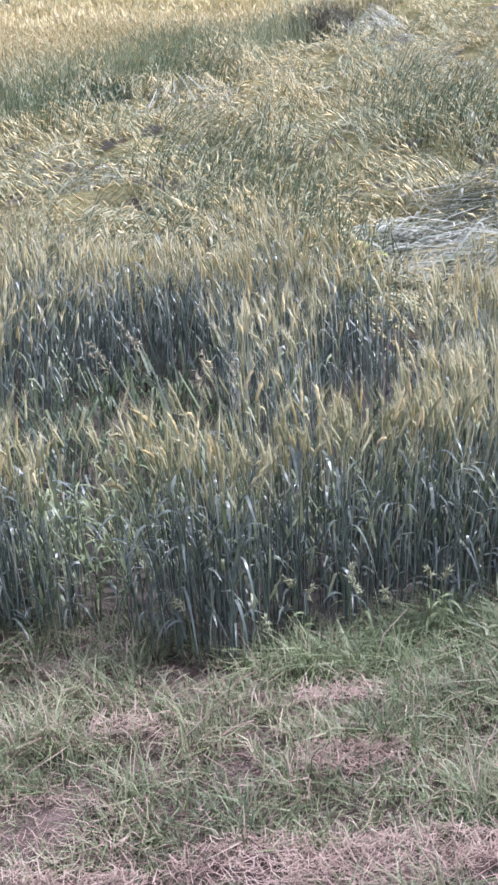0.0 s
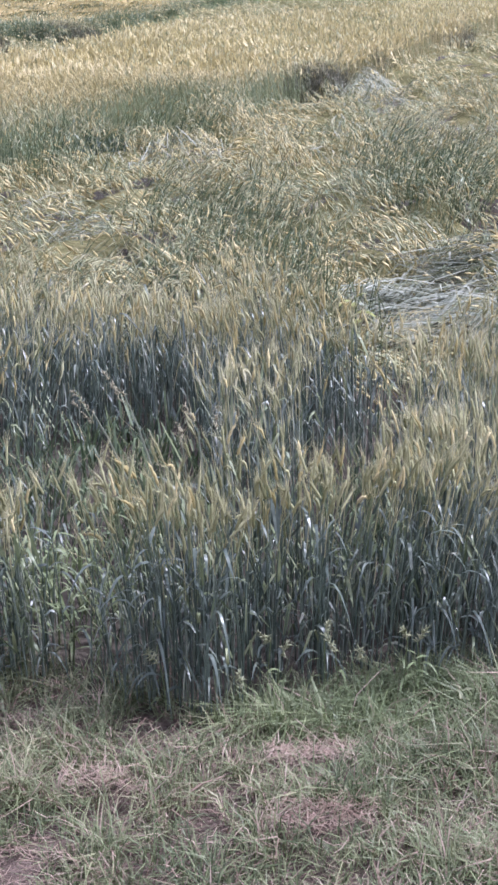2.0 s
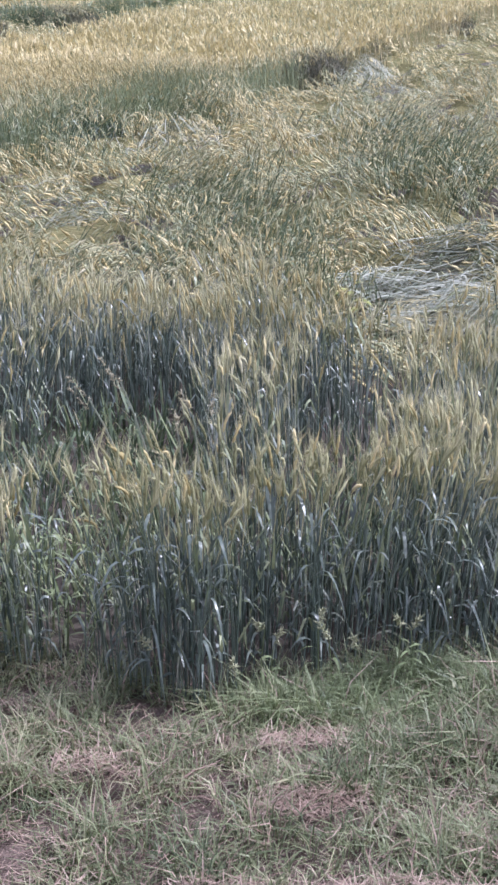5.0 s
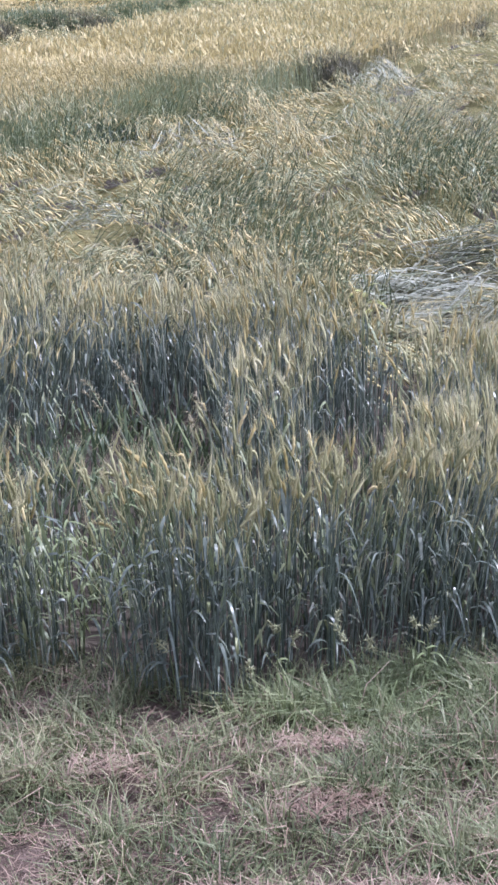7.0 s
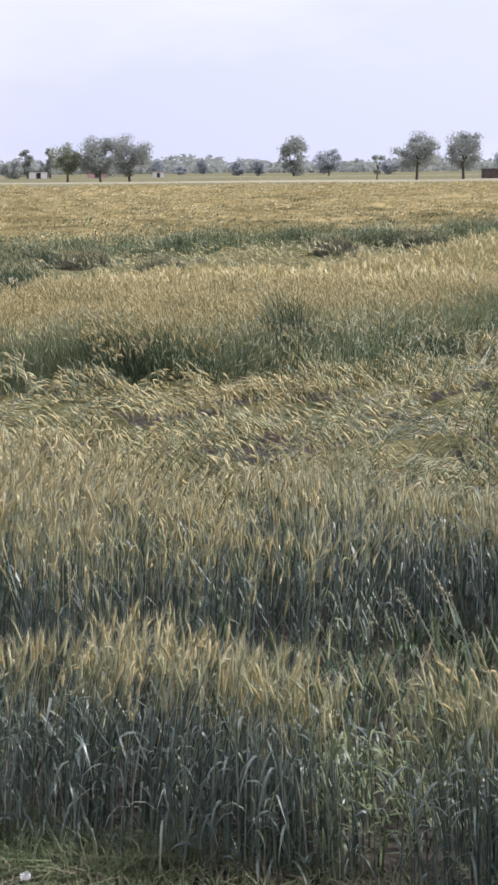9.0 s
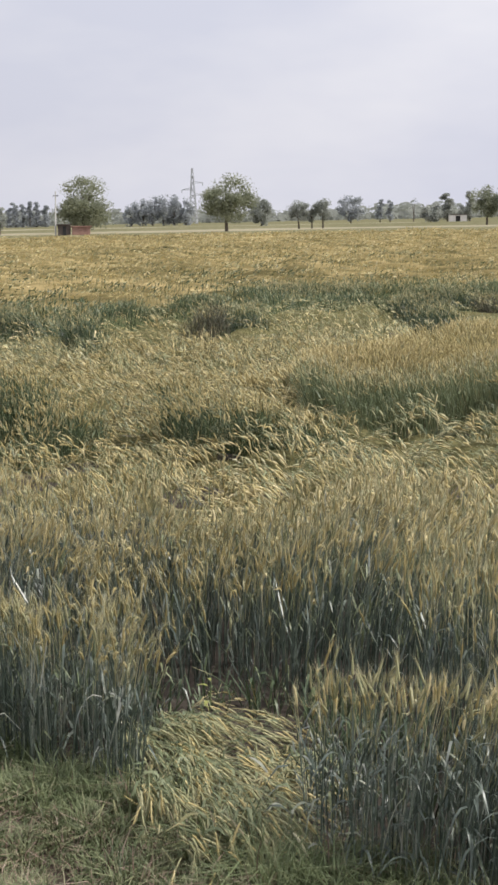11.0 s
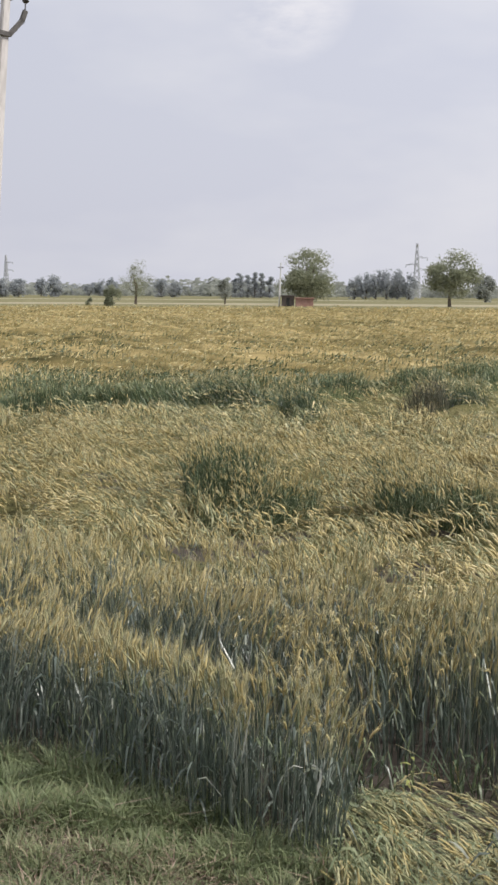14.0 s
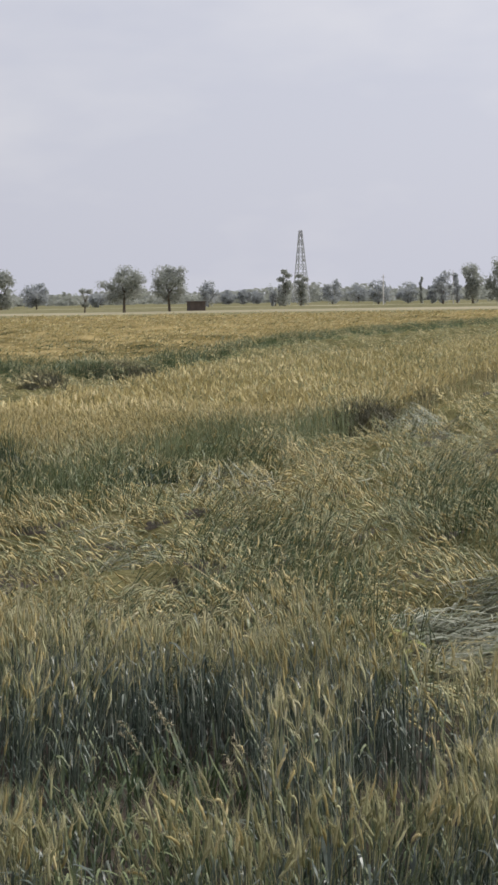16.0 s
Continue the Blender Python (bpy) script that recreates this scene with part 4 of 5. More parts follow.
# the closed layer of leaves and stems under the ears, darkened for shade
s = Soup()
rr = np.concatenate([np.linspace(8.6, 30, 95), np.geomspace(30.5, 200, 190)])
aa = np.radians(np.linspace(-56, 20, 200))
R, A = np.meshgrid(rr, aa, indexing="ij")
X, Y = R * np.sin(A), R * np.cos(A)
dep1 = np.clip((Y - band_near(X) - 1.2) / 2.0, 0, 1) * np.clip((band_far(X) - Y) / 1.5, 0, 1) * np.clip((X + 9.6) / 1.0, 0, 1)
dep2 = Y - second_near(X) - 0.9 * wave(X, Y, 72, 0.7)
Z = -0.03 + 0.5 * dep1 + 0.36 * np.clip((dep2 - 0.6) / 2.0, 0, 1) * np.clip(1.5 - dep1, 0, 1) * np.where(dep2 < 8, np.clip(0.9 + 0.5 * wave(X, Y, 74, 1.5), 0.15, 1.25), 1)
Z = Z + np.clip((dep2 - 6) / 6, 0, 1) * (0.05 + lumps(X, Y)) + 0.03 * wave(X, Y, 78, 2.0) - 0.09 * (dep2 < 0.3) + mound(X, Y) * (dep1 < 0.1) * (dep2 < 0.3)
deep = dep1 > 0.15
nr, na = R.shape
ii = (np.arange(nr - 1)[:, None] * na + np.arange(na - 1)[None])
# hollows get the dark soil tone in place of shade
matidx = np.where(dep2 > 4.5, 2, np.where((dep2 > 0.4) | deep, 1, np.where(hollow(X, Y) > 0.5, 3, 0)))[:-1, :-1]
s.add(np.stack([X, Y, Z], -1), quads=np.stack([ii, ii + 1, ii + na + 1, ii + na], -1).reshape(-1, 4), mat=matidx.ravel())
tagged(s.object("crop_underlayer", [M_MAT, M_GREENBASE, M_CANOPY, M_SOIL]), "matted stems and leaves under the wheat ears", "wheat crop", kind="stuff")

# ---- the verge ----
BARE = [(0.33, 4.52, 0.16, 0.06), (0.36, 4.1, 0.15, 0.06), (-0.05, 3.68, 0.2, 0.07), (0.4, 3.58, 0.4, 0.08), (-0.42, 4.38, 0.1, 0.05), (-0.3, 4.3, 0.08, 0.04), (-0.72, 4.8, 0.08, 0.04), (-2.55, 4.5, 0.26, 0.08), (-3.05, 4.55, 0.14, 0.08), (-0.7, 3.62, 0.3, 0.07), (-6.2, 5.2, 0.3, 0.12), (-5.6, 4.9, 0.3, 0.1)]
s = Soup()
x, y = scatter(34000, -8.2, 1.6, 3.1, 6.5)
ok = in_fan(x, y, -54, 16) & (y < field_edge(x) + 0.2) & (y > np.where(x < -1.3, 4.1 + 0.1 * np.clip(-x - 4, 0, 5), 3.1) + 0.25 * rng.uniform(size=len(x)) ** 2)
bare = np.maximum.reduce([blob(x, y, bx, by, rx * 1.1, ry * 1.15, 0.35) for bx, by, rx, ry in BARE])
dens = np.clip(0.72 + 0.3 * wave(x, y, 81, 3.2) + 0.35 * wave(x, y, 84, 13.0), 0.38, 1) * (1 - 0.96 * bare) * (1 - 0.55 * blob(x, y, -0.6, 4.88, 0.6, 0.22))
dens = np.where(y < 3.66 + 0.1 * wave(x, y, 82, 3), dens * 0.55, dens)
ok &= rng.uniform(size=len(x)) < dens
x, y = x[ok], y[ok]
fr = np.maximum.reduce([blob(x, y, 0.55, 4.9, 0.65, 0.2), blob(x, y, -4.1, 5.55, 0.6, 0.3), blob(x, y, -2.3, 5.1, 0.9, 0.2), blob(x, y, -5.2, 5.6, 1.9, 0.4)])
per = 10
c = np.repeat(np.arange(len(x)), per)
n = len(c)
tuft_h = rng.uniform(0.45, 1.3, len(x)) * (1 + 0.35 * wave(x, y, 83, 3.0) + 0.4 * wave(x, y, 84, 13.0))
az = rng.uniform(0, 2 * np.pi, n)
rad = np.abs(rng.normal(size=n)) * 0.022
bx, by = x[c] + rad * np.cos(az), y[c] + rad * np.sin(az)
start = np.stack([bx, by, np.full(n, -0.02) + 0.05 * wave(bx, by, 21, 2.6)], -1)
ln = rng.uniform(0.06, 0.15, n) * np.clip(tuft_h[c], 0.4, 1.7) * (1 + 0.75 * fr[c])
u = np.linspace(0, 1, 3)
az = az + rng.normal(size=n) * 0.5
out = np.stack([np.cos(az), np.sin(az), np.zeros(n)], -1)
sp = rng.uniform(0.35, 1.35, n)
p = start[:, None, :] + out[:, None, :] * (ln[:, None] * sp[:, None] * (u * u)[None])[..., None]
p[..., 2] += ln[:, None] * (1.1 * u - 0.62 * sp[:, None] * u * u)
side = unit(np.stack([-np.sin(az), np.cos(az), rng.uniform(-0.5, 0.5, n)], -1))
slot = np.where(rng.uniform(size=n) < 0.08 + 0.75 * fr[c], 1, np.where(rng.uniform(size=n) < 0.17, 2, 0))
s.ribbons(p, (rng.uniform(0.003, 0.0056, n) * np.interp(bx, [-4, -1.5], [1.5, 1.0]))[:, None] * np.array([1.0, 0.9, 0.1])[None], side, slot)
tagged(s.object("verge_grass", [M_GRASS, M_GRASS_FRESH, M_DRY]), "patchy short grass, grey-green and partly dry, on the verge", "grass", kind="stuff")

# dry litter on the bare spots
s = Soup()
x, y = scatter(200000, -8, 2.2, 3.3, 5.6)
bare = np.maximum.reduce([blob(x, y, bx, by, rx * 1.1, ry * 1.15, 0.35) for bx, by, rx, ry in BARE])
ok = in_fan(x, y, -56, 18) & (rng.uniform(size=len(x)) < 0.035 + 0.15 * blob(x, y, -0.72, 3.8, 0.4, 0.3) + 1.1 * bare + 0.27 * (y < 3.68 + 0.1 * wave(x, y, 82, 3))) & (y < field_edge(x))
x, y = x[ok], y[ok]
n = len(x)
a = rng.uniform(0, 2 * np.pi, n)
ln = rng.uniform(0.015, 0.1, n)
u = np.linspace(-0.5, 0.5, 3)
p = np.stack([x[:, None] + np.cos(a)[:, None] * ln[:, None] * u, y[:, None] + np.sin(a)[:, None] * ln[:, None] * u,
              0.012 + 0.05 * wave(x, y, 21, 2.6)[:, None] + rng.uniform(0, 0.045, n)[:, None] + 0.3 * ln[:, None] * (u * 2) ** 2 * rng.uniform(-0.3, 1, n)[:, None]], -1)
side = np.stack([-np.sin(a), np.cos(a), np.zeros(n)], -1)
s.ribbons(p, rng.uniform(0.0014, 0.0036, n)[:, None] * np.array([0.7, 1.0, 0.6])[None], side, 0)
tagged(s.object("straw_litter", [M_DRY]), "pinkish dry straw litter on bare soil", "straw litter", kind="stuff")

# ---- beyond the field: bunds and strips of other fields ----
def far_strip(name, r0, r1, z0, z1, material, label, seed):
    s = Soup()
    aa = np.radians(np.linspace(-64, 30, 130))
    k = 7
    rr = np.linspace(0, 1, k)
    wob = 1 + 0.03 * wave(aa * 6, aa * 0, seed, 1.0)
    R = (r0 + (r1 - r0) * rr[:, None]) * wob[None]
    Z = np.interp(rr, [0, 0.12, 0.88, 1.0], [z0, z1, z1, z0])[:, None] + 0.05 * wave(R * np.sin(aa), R * np.cos(aa), seed + 1, 0.15)
    ii = (np.arange(k - 1)[:, None] * 130 + np.arange(129)[None]).ravel()
    s.add(np.stack([R * np.sin(aa)[None], R * np.cos(aa)[None], Z], -1), quads=np.stack([ii, ii + 1, ii + 131, ii + 130], -1))
    tagged(s.object(name, [material]), label, "field", kind="structure")


far_strip("ground_bund", 196, 246, -0.05, 0.42, M_FARGREEN, "low weedy earth bund at the end of the wheat", 101)
far_strip("ground_stubble", 240, 318, -0.05, 0.16, M_FARPALE, "pale dry stubble field beyond the bund", 103)
far_strip("ground_green_field", 312, 350, -0.05, 0.6, M_FARGREEN, "dull green crop strip in the distance", 105)
far_strip("ground_dry_field", 346, 430, -0.05, 0.25, M_FARPALE, "pale dry field in the distance", 107)
far_strip("ground_far_field", 425, 900, -0.05, 0.4, M_FARGREEN, "dull green fields under the tree line", 109)


# ---- trees ----
def tube(bm, pts, radii, sides=6):
    rings = []
    for i, (p, r) in enumerate(zip(pts, radii)):
        p = Vector(p)
        d = (Vector(pts[min(i + 1, len(pts) - 1)]) - Vector(pts[max(i - 1, 0)])).normalized()
        a = d.orthogonal().normalized()
        c = d.cross(a)
        rings.append([bm.verts.new(p + (a * math.cos(t) + c * math.sin(t)) * r) for t in (2 * math.pi * j / sides for j in range(sides))])
    for r0, r1 in zip(rings, rings[1:]):
        for j in range(sides):
            bm.faces.new((r0[j], r0[(j + 1) % sides], r1[(j + 1) % sides], r1[j]))
    bm.faces.new(rings[0][::-1])
    bm.faces.new(rings[-1])


TREE_RNG = np.random.default_rng(40)


def tree(x, y, h, w, label, foliage=None, bole=0.25, shape="round", leaf=0.34, count=900, airy=0.0, group=""):
    r = TREE_RNG
    d = math.hypot(x, y)
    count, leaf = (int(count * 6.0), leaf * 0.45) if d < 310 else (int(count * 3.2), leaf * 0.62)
    # beyond 350 m the paler leaf tone holds more of the haze
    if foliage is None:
        foliage = M_FOL_HAZED if d < 350 else M_FOL_FAR_HAZED
    root = empty("tree", x, y, 0.0)
    cb = h * bole
    ch = h - cb
    n = 30 if shape == "round" else 9
    c = r.normal(size=(n, 3))
    c = c / np.linalg.norm(c, axis=1, keepdims=True) * r.uniform(0.25, 1.0, (n, 1)) ** 0.6
    rad = r.uniform(0.15, 0.36, n)
    cen = np.stack([c[:, 0] * w * 0.38, c[:, 1] * w * 0.38, cb + ch * (0.48 + 0.34 * c[:, 2])], -1)
    if shape == "tall":
        cen = np.stack([c[:, 0] * w * 0.2, c[:, 1] * w * 0.2, cb + ch * np.linspace(0.1, 0.9, n)], -1)
        rad = np.linspace(0.5, 0.26, n)
    elif shape == "flat":
        cen[:, 2] = np.where(np.arange(n) % 2 == 0, cb + ch * 0.85, cb + ch * 0.3) + c[:, 2] * 0.12
    elif shape == "bush":
        cen[:, 2] = np.maximum(h * (0.35 + 0.3 * c[:, 2]), 0.2 * h)
    bm = bmesh.new()
    tr = max(0.1, h * 0.028)
    bend = r.uniform(-0.25, 0.25, 2)
    top = (bend[0], bend[1], cb + ch * 0.35)
    tube(bm, [(0, 0, -0.1), (bend[0] * 0.3, bend[1] * 0.3, cb * 0.6), top], [tr * 1.3, tr, tr * 0.65])
    for i in range(min(n, 8)):
        t = r.uniform(0.5, 1.0)
        s0 = (bend[0] * t, bend[1] * t, (cb + ch * 0.35) * t)
        m = [(a + b2) / 2 for a, b2 in zip(s0, cen[i])]
        m[2] -= 0.05 * h
        tube(bm, [s0, m, tuple(cen[i])], [tr * 0.5, tr * 0.32, tr * 0.14], 5)
    part("trunk", bm, M_BARK, root)
    s = Soup()
    k = r.integers(0, n, count)
    v = r.normal(size=(count, 3))
    v = v / np.linalg.norm(v, axis=1, keepdims=True)
    q = r.uniform(0.05, 1.0, (count, 1)) ** 0.5
    ext = np.array([w * 0.9, w * 0.9, ch * 0.62 if shape != "tall" else ch * 0.34])
    p = cen[k] + v * q * rad[k][:, None] * ext * 0.8
    lo, hi = np.percentile(p[:, 2], (0.5, 99.7))
    foot = 0.05 if shape == "bush" else cb * 0.8
    p[:, 2] = foot + np.clip((p[:, 2] - lo) / (hi - lo), -0.02, 1.03) * (h - foot)
    p[:, :2] *= 0.5 * w / np.percentile(np.hypot(p[:, 0], p[:, 1]), 97)
    nrm = unit(v + 0.9 * r.normal(size=(count, 3)) + np.array([0, 0, 0.5]))
    a = unit(np.cross(nrm, r.normal(size=(count, 3))))
    b2 = np.cross(nrm, a)
    sz = leaf * r.uniform(0.5, 1.25, (count, 1)) * (1 - airy * 0.3) * np.where(q < 0.72, 1.7 - airy * 0.6, 1.0)
    vs = np.stack([p - a * sz, p - b2 * sz * 0.55, p + a * sz, p + b2 * sz * 0.55], 1)
    s.add(vs, quads=np.arange(count * 4).reshape(-1, 4))
    s.object("crown", [foliage], root)
    return tagged(root, label, "tree", group=group)


FAR = "hazy grey-green field tree on the horizon"
POP = "slim tall poplar in a far row"
ROW = "rounded tree in a distant grove"
tree(-126.2, 233.0, 10.1, 10.0, "broad dark green tree standing alone beyond the wheat", M_FOL_GREEN_HAZED, 0.22, leaf=0.36, count=1500)
tree(-150.3, 293.8, 7.1, 5.4, "pale green feathery tree behind a dark tree", M_FOL_HAZED, 0.12, count=700)
tree(-125.5, 261.4, 5.6, 4.4, "round-headed tree on a bare trunk, one of a pair", M_FOL_HAZED, 0.36, leaf=0.24, count=800, group="pair of round trees")
tree(-123.4, 262.8, 4.2, 2.0, "small thin tree between two round trees", M_FOL_HAZED, 0.4, leaf=0.22, count=260)
tree(-121.3, 263.4, 5.8, 4.1, "round-headed tree on a bare trunk, one of a pair", M_FOL_HAZED, 0.36, leaf=0.24, count=800, group="pair of round trees")
tree(-159.1, 236.5, 10.8, 11.6, "big spreading green tree behind a small hut", M_FOL_GREEN_HAZED, 0.12, leaf=0.4, count=1700)
tree(-169.1, 197.5, 7.9, 5.6, "open light-green tree with a thin trunk", M_FOL_GREEN_HAZED, 0.24, leaf=0.24, count=620, airy=0.6)
tree(-175.0, 231.3, 5.2, 3.2, "small round dark tree on a short trunk", M_FOL_HAZED, 0.25, leaf=0.26, count=520)
tree(-142.4, 161.1, 3.5, 3.0, "dense green shrub on the field bund", M_FOL_GREEN_HAZED, 0.05, "bush", 0.2, 600)
tree(-144.9, 158.8, 1.7, 1.5, "small low shrub on the field bund", M_FOL_GREEN_HAZED, 0.05, "bush", 0.16, 220)
tree(-95.1, 284.5, 7.8, 6.6, "bright green round tree near a pink house", M_FOL_GREEN_HAZED, 0.26, leaf=0.32, count=1000)
tree(-87.8, 283.1, 9.0, 8.6, "large airy tree with spreading grey-green crown", M_FOL_HAZED, 0.16, leaf=0.36, count=1500, airy=0.1)
tree(-83.4, 288.4, 9.5, 9.2, "large airy tree with spreading grey-green crown", M_FOL_HAZED, 0.16, leaf=0.36, count=1600, airy=0.1)
tree(-64.9, 374.4, 10.6, 8.0, "tall full tree with narrow lower crown", M_FOL_HAZED, 0.1, leaf=0.42, count=1000)
tree(-65.0, 435.2, 7.7, 9.4, "broad haze-paled tree on the horizon", M_FOL_FAR_HAZED, 0.14, leaf=0.45, count=800)
tree(-34.8, 298.0, 5.1, 3.5, "small flat-topped tree with tiered branches", M_FOL_HAZED, 0.3, "flat", 0.22, 360)
tree(-26.0, 288.8, 9.2, 9.6, "spreading open tree with a thick forked trunk", M_FOL_HAZED, 0.3, leaf=0.34, count=1500, airy=0.1)
tree(-17.7, 299.5, 9.4, 7.6, "spreading tree with a dense dark crown", M_FOL_HAZED, 0.24, leaf=0.34, count=1150)
tree(7.3, 379.9, 9.6, 4.4, "tall slim tree in a tight dark grove", M_FOL_HAZED, 0.06, "tall", 0.36, 620)
tree(11.6, 389.8, 8.6, 4.2, "tall slim tree in a tight dark grove", M_FOL_HAZED, 0.06, "tall", 0.36, 560)
tree(5.2, 400.0, 6.2, 3.4, "lower tree at the side of a dark grove", M_FOL_FAR_HAZED, 0.06, "bush", 0.34, 400)
tree(-147.7, 393.2, 5.2, 5.6, "dense dark bush near a white wall", M_FOL_HAZED, 0.05, "bush", 0.36, 520)
tree(-143.5, 394.7, 8.0, 4.5, "dark pointed tree near a white wall", M_FOL_HAZED, 0.1, "tall", 0.38, 560)
tree(-140.0, 395.9, 4.6, 3.8, "low dark tree near a white wall", M_FOL_HAZED, 0.08, "bush", 0.34, 320)
tree(-137.6, 396.8, 8.4, 2.8, "slim dark tree beside a round green tree", M_FOL_HAZED, 0.08, "tall", 0.34, 420)
tree(-166.8, 428.7, 7.4, 3.2, "bare twiggy tree with few leaves", M_FOL_FAR_HAZED, 0.2, "tall", 0.2, 160, 0.8)
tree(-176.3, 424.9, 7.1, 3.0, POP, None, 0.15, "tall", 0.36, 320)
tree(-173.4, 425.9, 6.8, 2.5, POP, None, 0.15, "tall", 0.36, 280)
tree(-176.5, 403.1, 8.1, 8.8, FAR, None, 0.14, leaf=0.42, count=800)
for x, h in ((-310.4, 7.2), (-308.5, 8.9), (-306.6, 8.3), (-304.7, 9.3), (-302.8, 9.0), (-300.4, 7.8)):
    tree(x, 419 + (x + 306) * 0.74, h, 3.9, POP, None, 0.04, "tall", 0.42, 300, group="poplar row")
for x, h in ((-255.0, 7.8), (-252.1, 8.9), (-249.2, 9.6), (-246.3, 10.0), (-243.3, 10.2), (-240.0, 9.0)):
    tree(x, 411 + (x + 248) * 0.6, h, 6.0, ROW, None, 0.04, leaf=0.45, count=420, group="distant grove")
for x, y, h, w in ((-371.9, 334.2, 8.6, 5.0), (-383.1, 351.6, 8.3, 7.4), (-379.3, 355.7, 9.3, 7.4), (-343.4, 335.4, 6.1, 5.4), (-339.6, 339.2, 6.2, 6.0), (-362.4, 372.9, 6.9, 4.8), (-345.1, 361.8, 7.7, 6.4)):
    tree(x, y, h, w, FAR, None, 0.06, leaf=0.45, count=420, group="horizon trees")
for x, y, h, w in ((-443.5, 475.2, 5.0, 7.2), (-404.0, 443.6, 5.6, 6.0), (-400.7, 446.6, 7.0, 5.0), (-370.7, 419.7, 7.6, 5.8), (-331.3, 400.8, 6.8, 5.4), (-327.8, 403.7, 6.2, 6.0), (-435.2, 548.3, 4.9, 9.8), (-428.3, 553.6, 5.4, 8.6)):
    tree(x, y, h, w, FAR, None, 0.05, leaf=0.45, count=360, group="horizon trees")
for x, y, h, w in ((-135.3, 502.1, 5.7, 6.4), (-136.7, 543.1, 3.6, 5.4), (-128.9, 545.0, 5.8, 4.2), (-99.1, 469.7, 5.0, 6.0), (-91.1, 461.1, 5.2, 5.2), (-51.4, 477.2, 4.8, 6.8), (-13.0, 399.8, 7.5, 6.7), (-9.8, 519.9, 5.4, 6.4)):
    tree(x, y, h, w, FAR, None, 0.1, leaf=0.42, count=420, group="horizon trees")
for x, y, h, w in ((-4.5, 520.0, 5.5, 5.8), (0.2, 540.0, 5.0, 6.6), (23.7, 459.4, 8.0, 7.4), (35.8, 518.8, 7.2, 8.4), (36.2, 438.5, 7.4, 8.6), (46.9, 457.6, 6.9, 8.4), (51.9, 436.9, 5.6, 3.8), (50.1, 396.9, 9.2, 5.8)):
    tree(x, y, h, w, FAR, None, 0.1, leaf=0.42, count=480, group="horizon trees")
tree(51.0, 457.2, 8.3, 1.6, "thin dark cypress on the horizon", M_FOL_HAZED, 0.04, "tall", 0.3, 220)
tree(56.4, 416.2, 8.6, 3.2, POP, None, 0.1, "tall", 0.36, 300)
tree(55.0, 376.0, 10.5, 6.8, "full tree in a dense grove", M_FOL_HAZED, 0.1, leaf=0.4, count=800)
tree(60.0, 365.3, 11.6, 7.0, "full tree in a dense grove", M_FOL_HAZED, 0.1, leaf=0.4, count=800)
tree(68.0, 372.0, 11.0, 8.0, "full tree in a dense grove", M_FOL_HAZED, 0.1, leaf=0.4, count=700)

tree(-232.0, 194.7, 9.6, 8.0, "full grey-green tree at the end of the horizon row", M_FOL_HAZED, 0.1, leaf=0.4, count=1000)

# low far woods all along the horizon
s = Soup()
r = np.random.default_rng(44)
m = 1700
a = np.radians(r.uniform(-60, 26, m))
dd = r.uniform(620, 900, m)
hh = r.uniform(4.0, 9.0, m) * (1 + 0.3 * np.sin(a * 31) * np.sin(a * 13 + 1))
for k in range(26):
    v = unit(r.normal(size=(m, 3)))
    wd = 4.5 * r.uniform(0.3, 1.3, m)
    c = np.stack([dd * np.sin(a) + v[:, 0] * wd, dd * np.cos(a) + v[:, 1] * wd, np.maximum(hh * (0.42 + 0.42 * v[:, 2]), 0.3)], -1)
    f = unit(0.5 * v + 0.25 * r.normal(size=(m, 3)) + np.array([0.2, -0.4, 0.7]))
    p = unit(np.cross(f, r.normal(size=(m, 3))))
    q = np.cross(f, p)
    s.add(np.stack([c - p * 1.3, c - q * 0.9, c + p * 1.3, c + q * 0.9], 1), quads=np.arange(m * 4).reshape(-1, 4))
tagged(s.object("far_woods", [M_FOL_HAZED]), "low grey-green line of far trees", "trees", kind="stuff")


# ---- power pole and its wires ----
def slab(bm, lo, hi, bevel=0.0):
    m = Matrix.LocRotScale(((lo[0] + hi[0]) / 2, (lo[1] + hi[1]) / 2, (lo[2] + hi[2]) / 2), None, (hi[0] - lo[0], hi[1] - lo[1], hi[2] - lo[2]))
    made = bmesh.ops.create_cube(bm, size=1.0, matrix=m)
    if bevel:
        edges = list({e for v in made["verts"] for e in v.link_edges})
        bmesh.ops.bevel(bm, geom=edges, offset=bevel, segments=2, affect="EDGES")


pole = empty("utility_pole", -20.66, 19.64, 0.0)
pole.matrix_basis = pose(-20.68, 19.62, 0.0, 1.08, 3.9, 80.0)
bm = bmesh.new()
bmesh.ops.create_cube(bm, size=1.0)
for v in bm.verts:
    up = v.co.z > 0
    v.co = Vector((v.co.x * (0.15 if up else 0.26), v.co.y * (0.11 if up else 0.17), 8.35 if up else -0.3))
bmesh.ops.bevel(bm, geom=list(bm.edges), offset=0.014, segments=2, affect="EDGES")
part("shaft", bm, M_CONCRETE, pole, "tapered pale concrete shaft")
tagged(pole, "leaning pale concrete power pole standing in the wheat", "utility pole")
bm = bmesh.new()
for xs in (-0.088, 0.074):
    slab(bm, (xs, -0.03, 8.15), (xs + 0.014, 0.03, 8.52), 0.003)
slab(bm, (-0.088, -0.03, 8.5), (0.088, 0.03, 8.516), 0.003)
part("top_bracket", bm, M_STEEL, pole, "dark steel top bracket")
bm = bmesh.new()
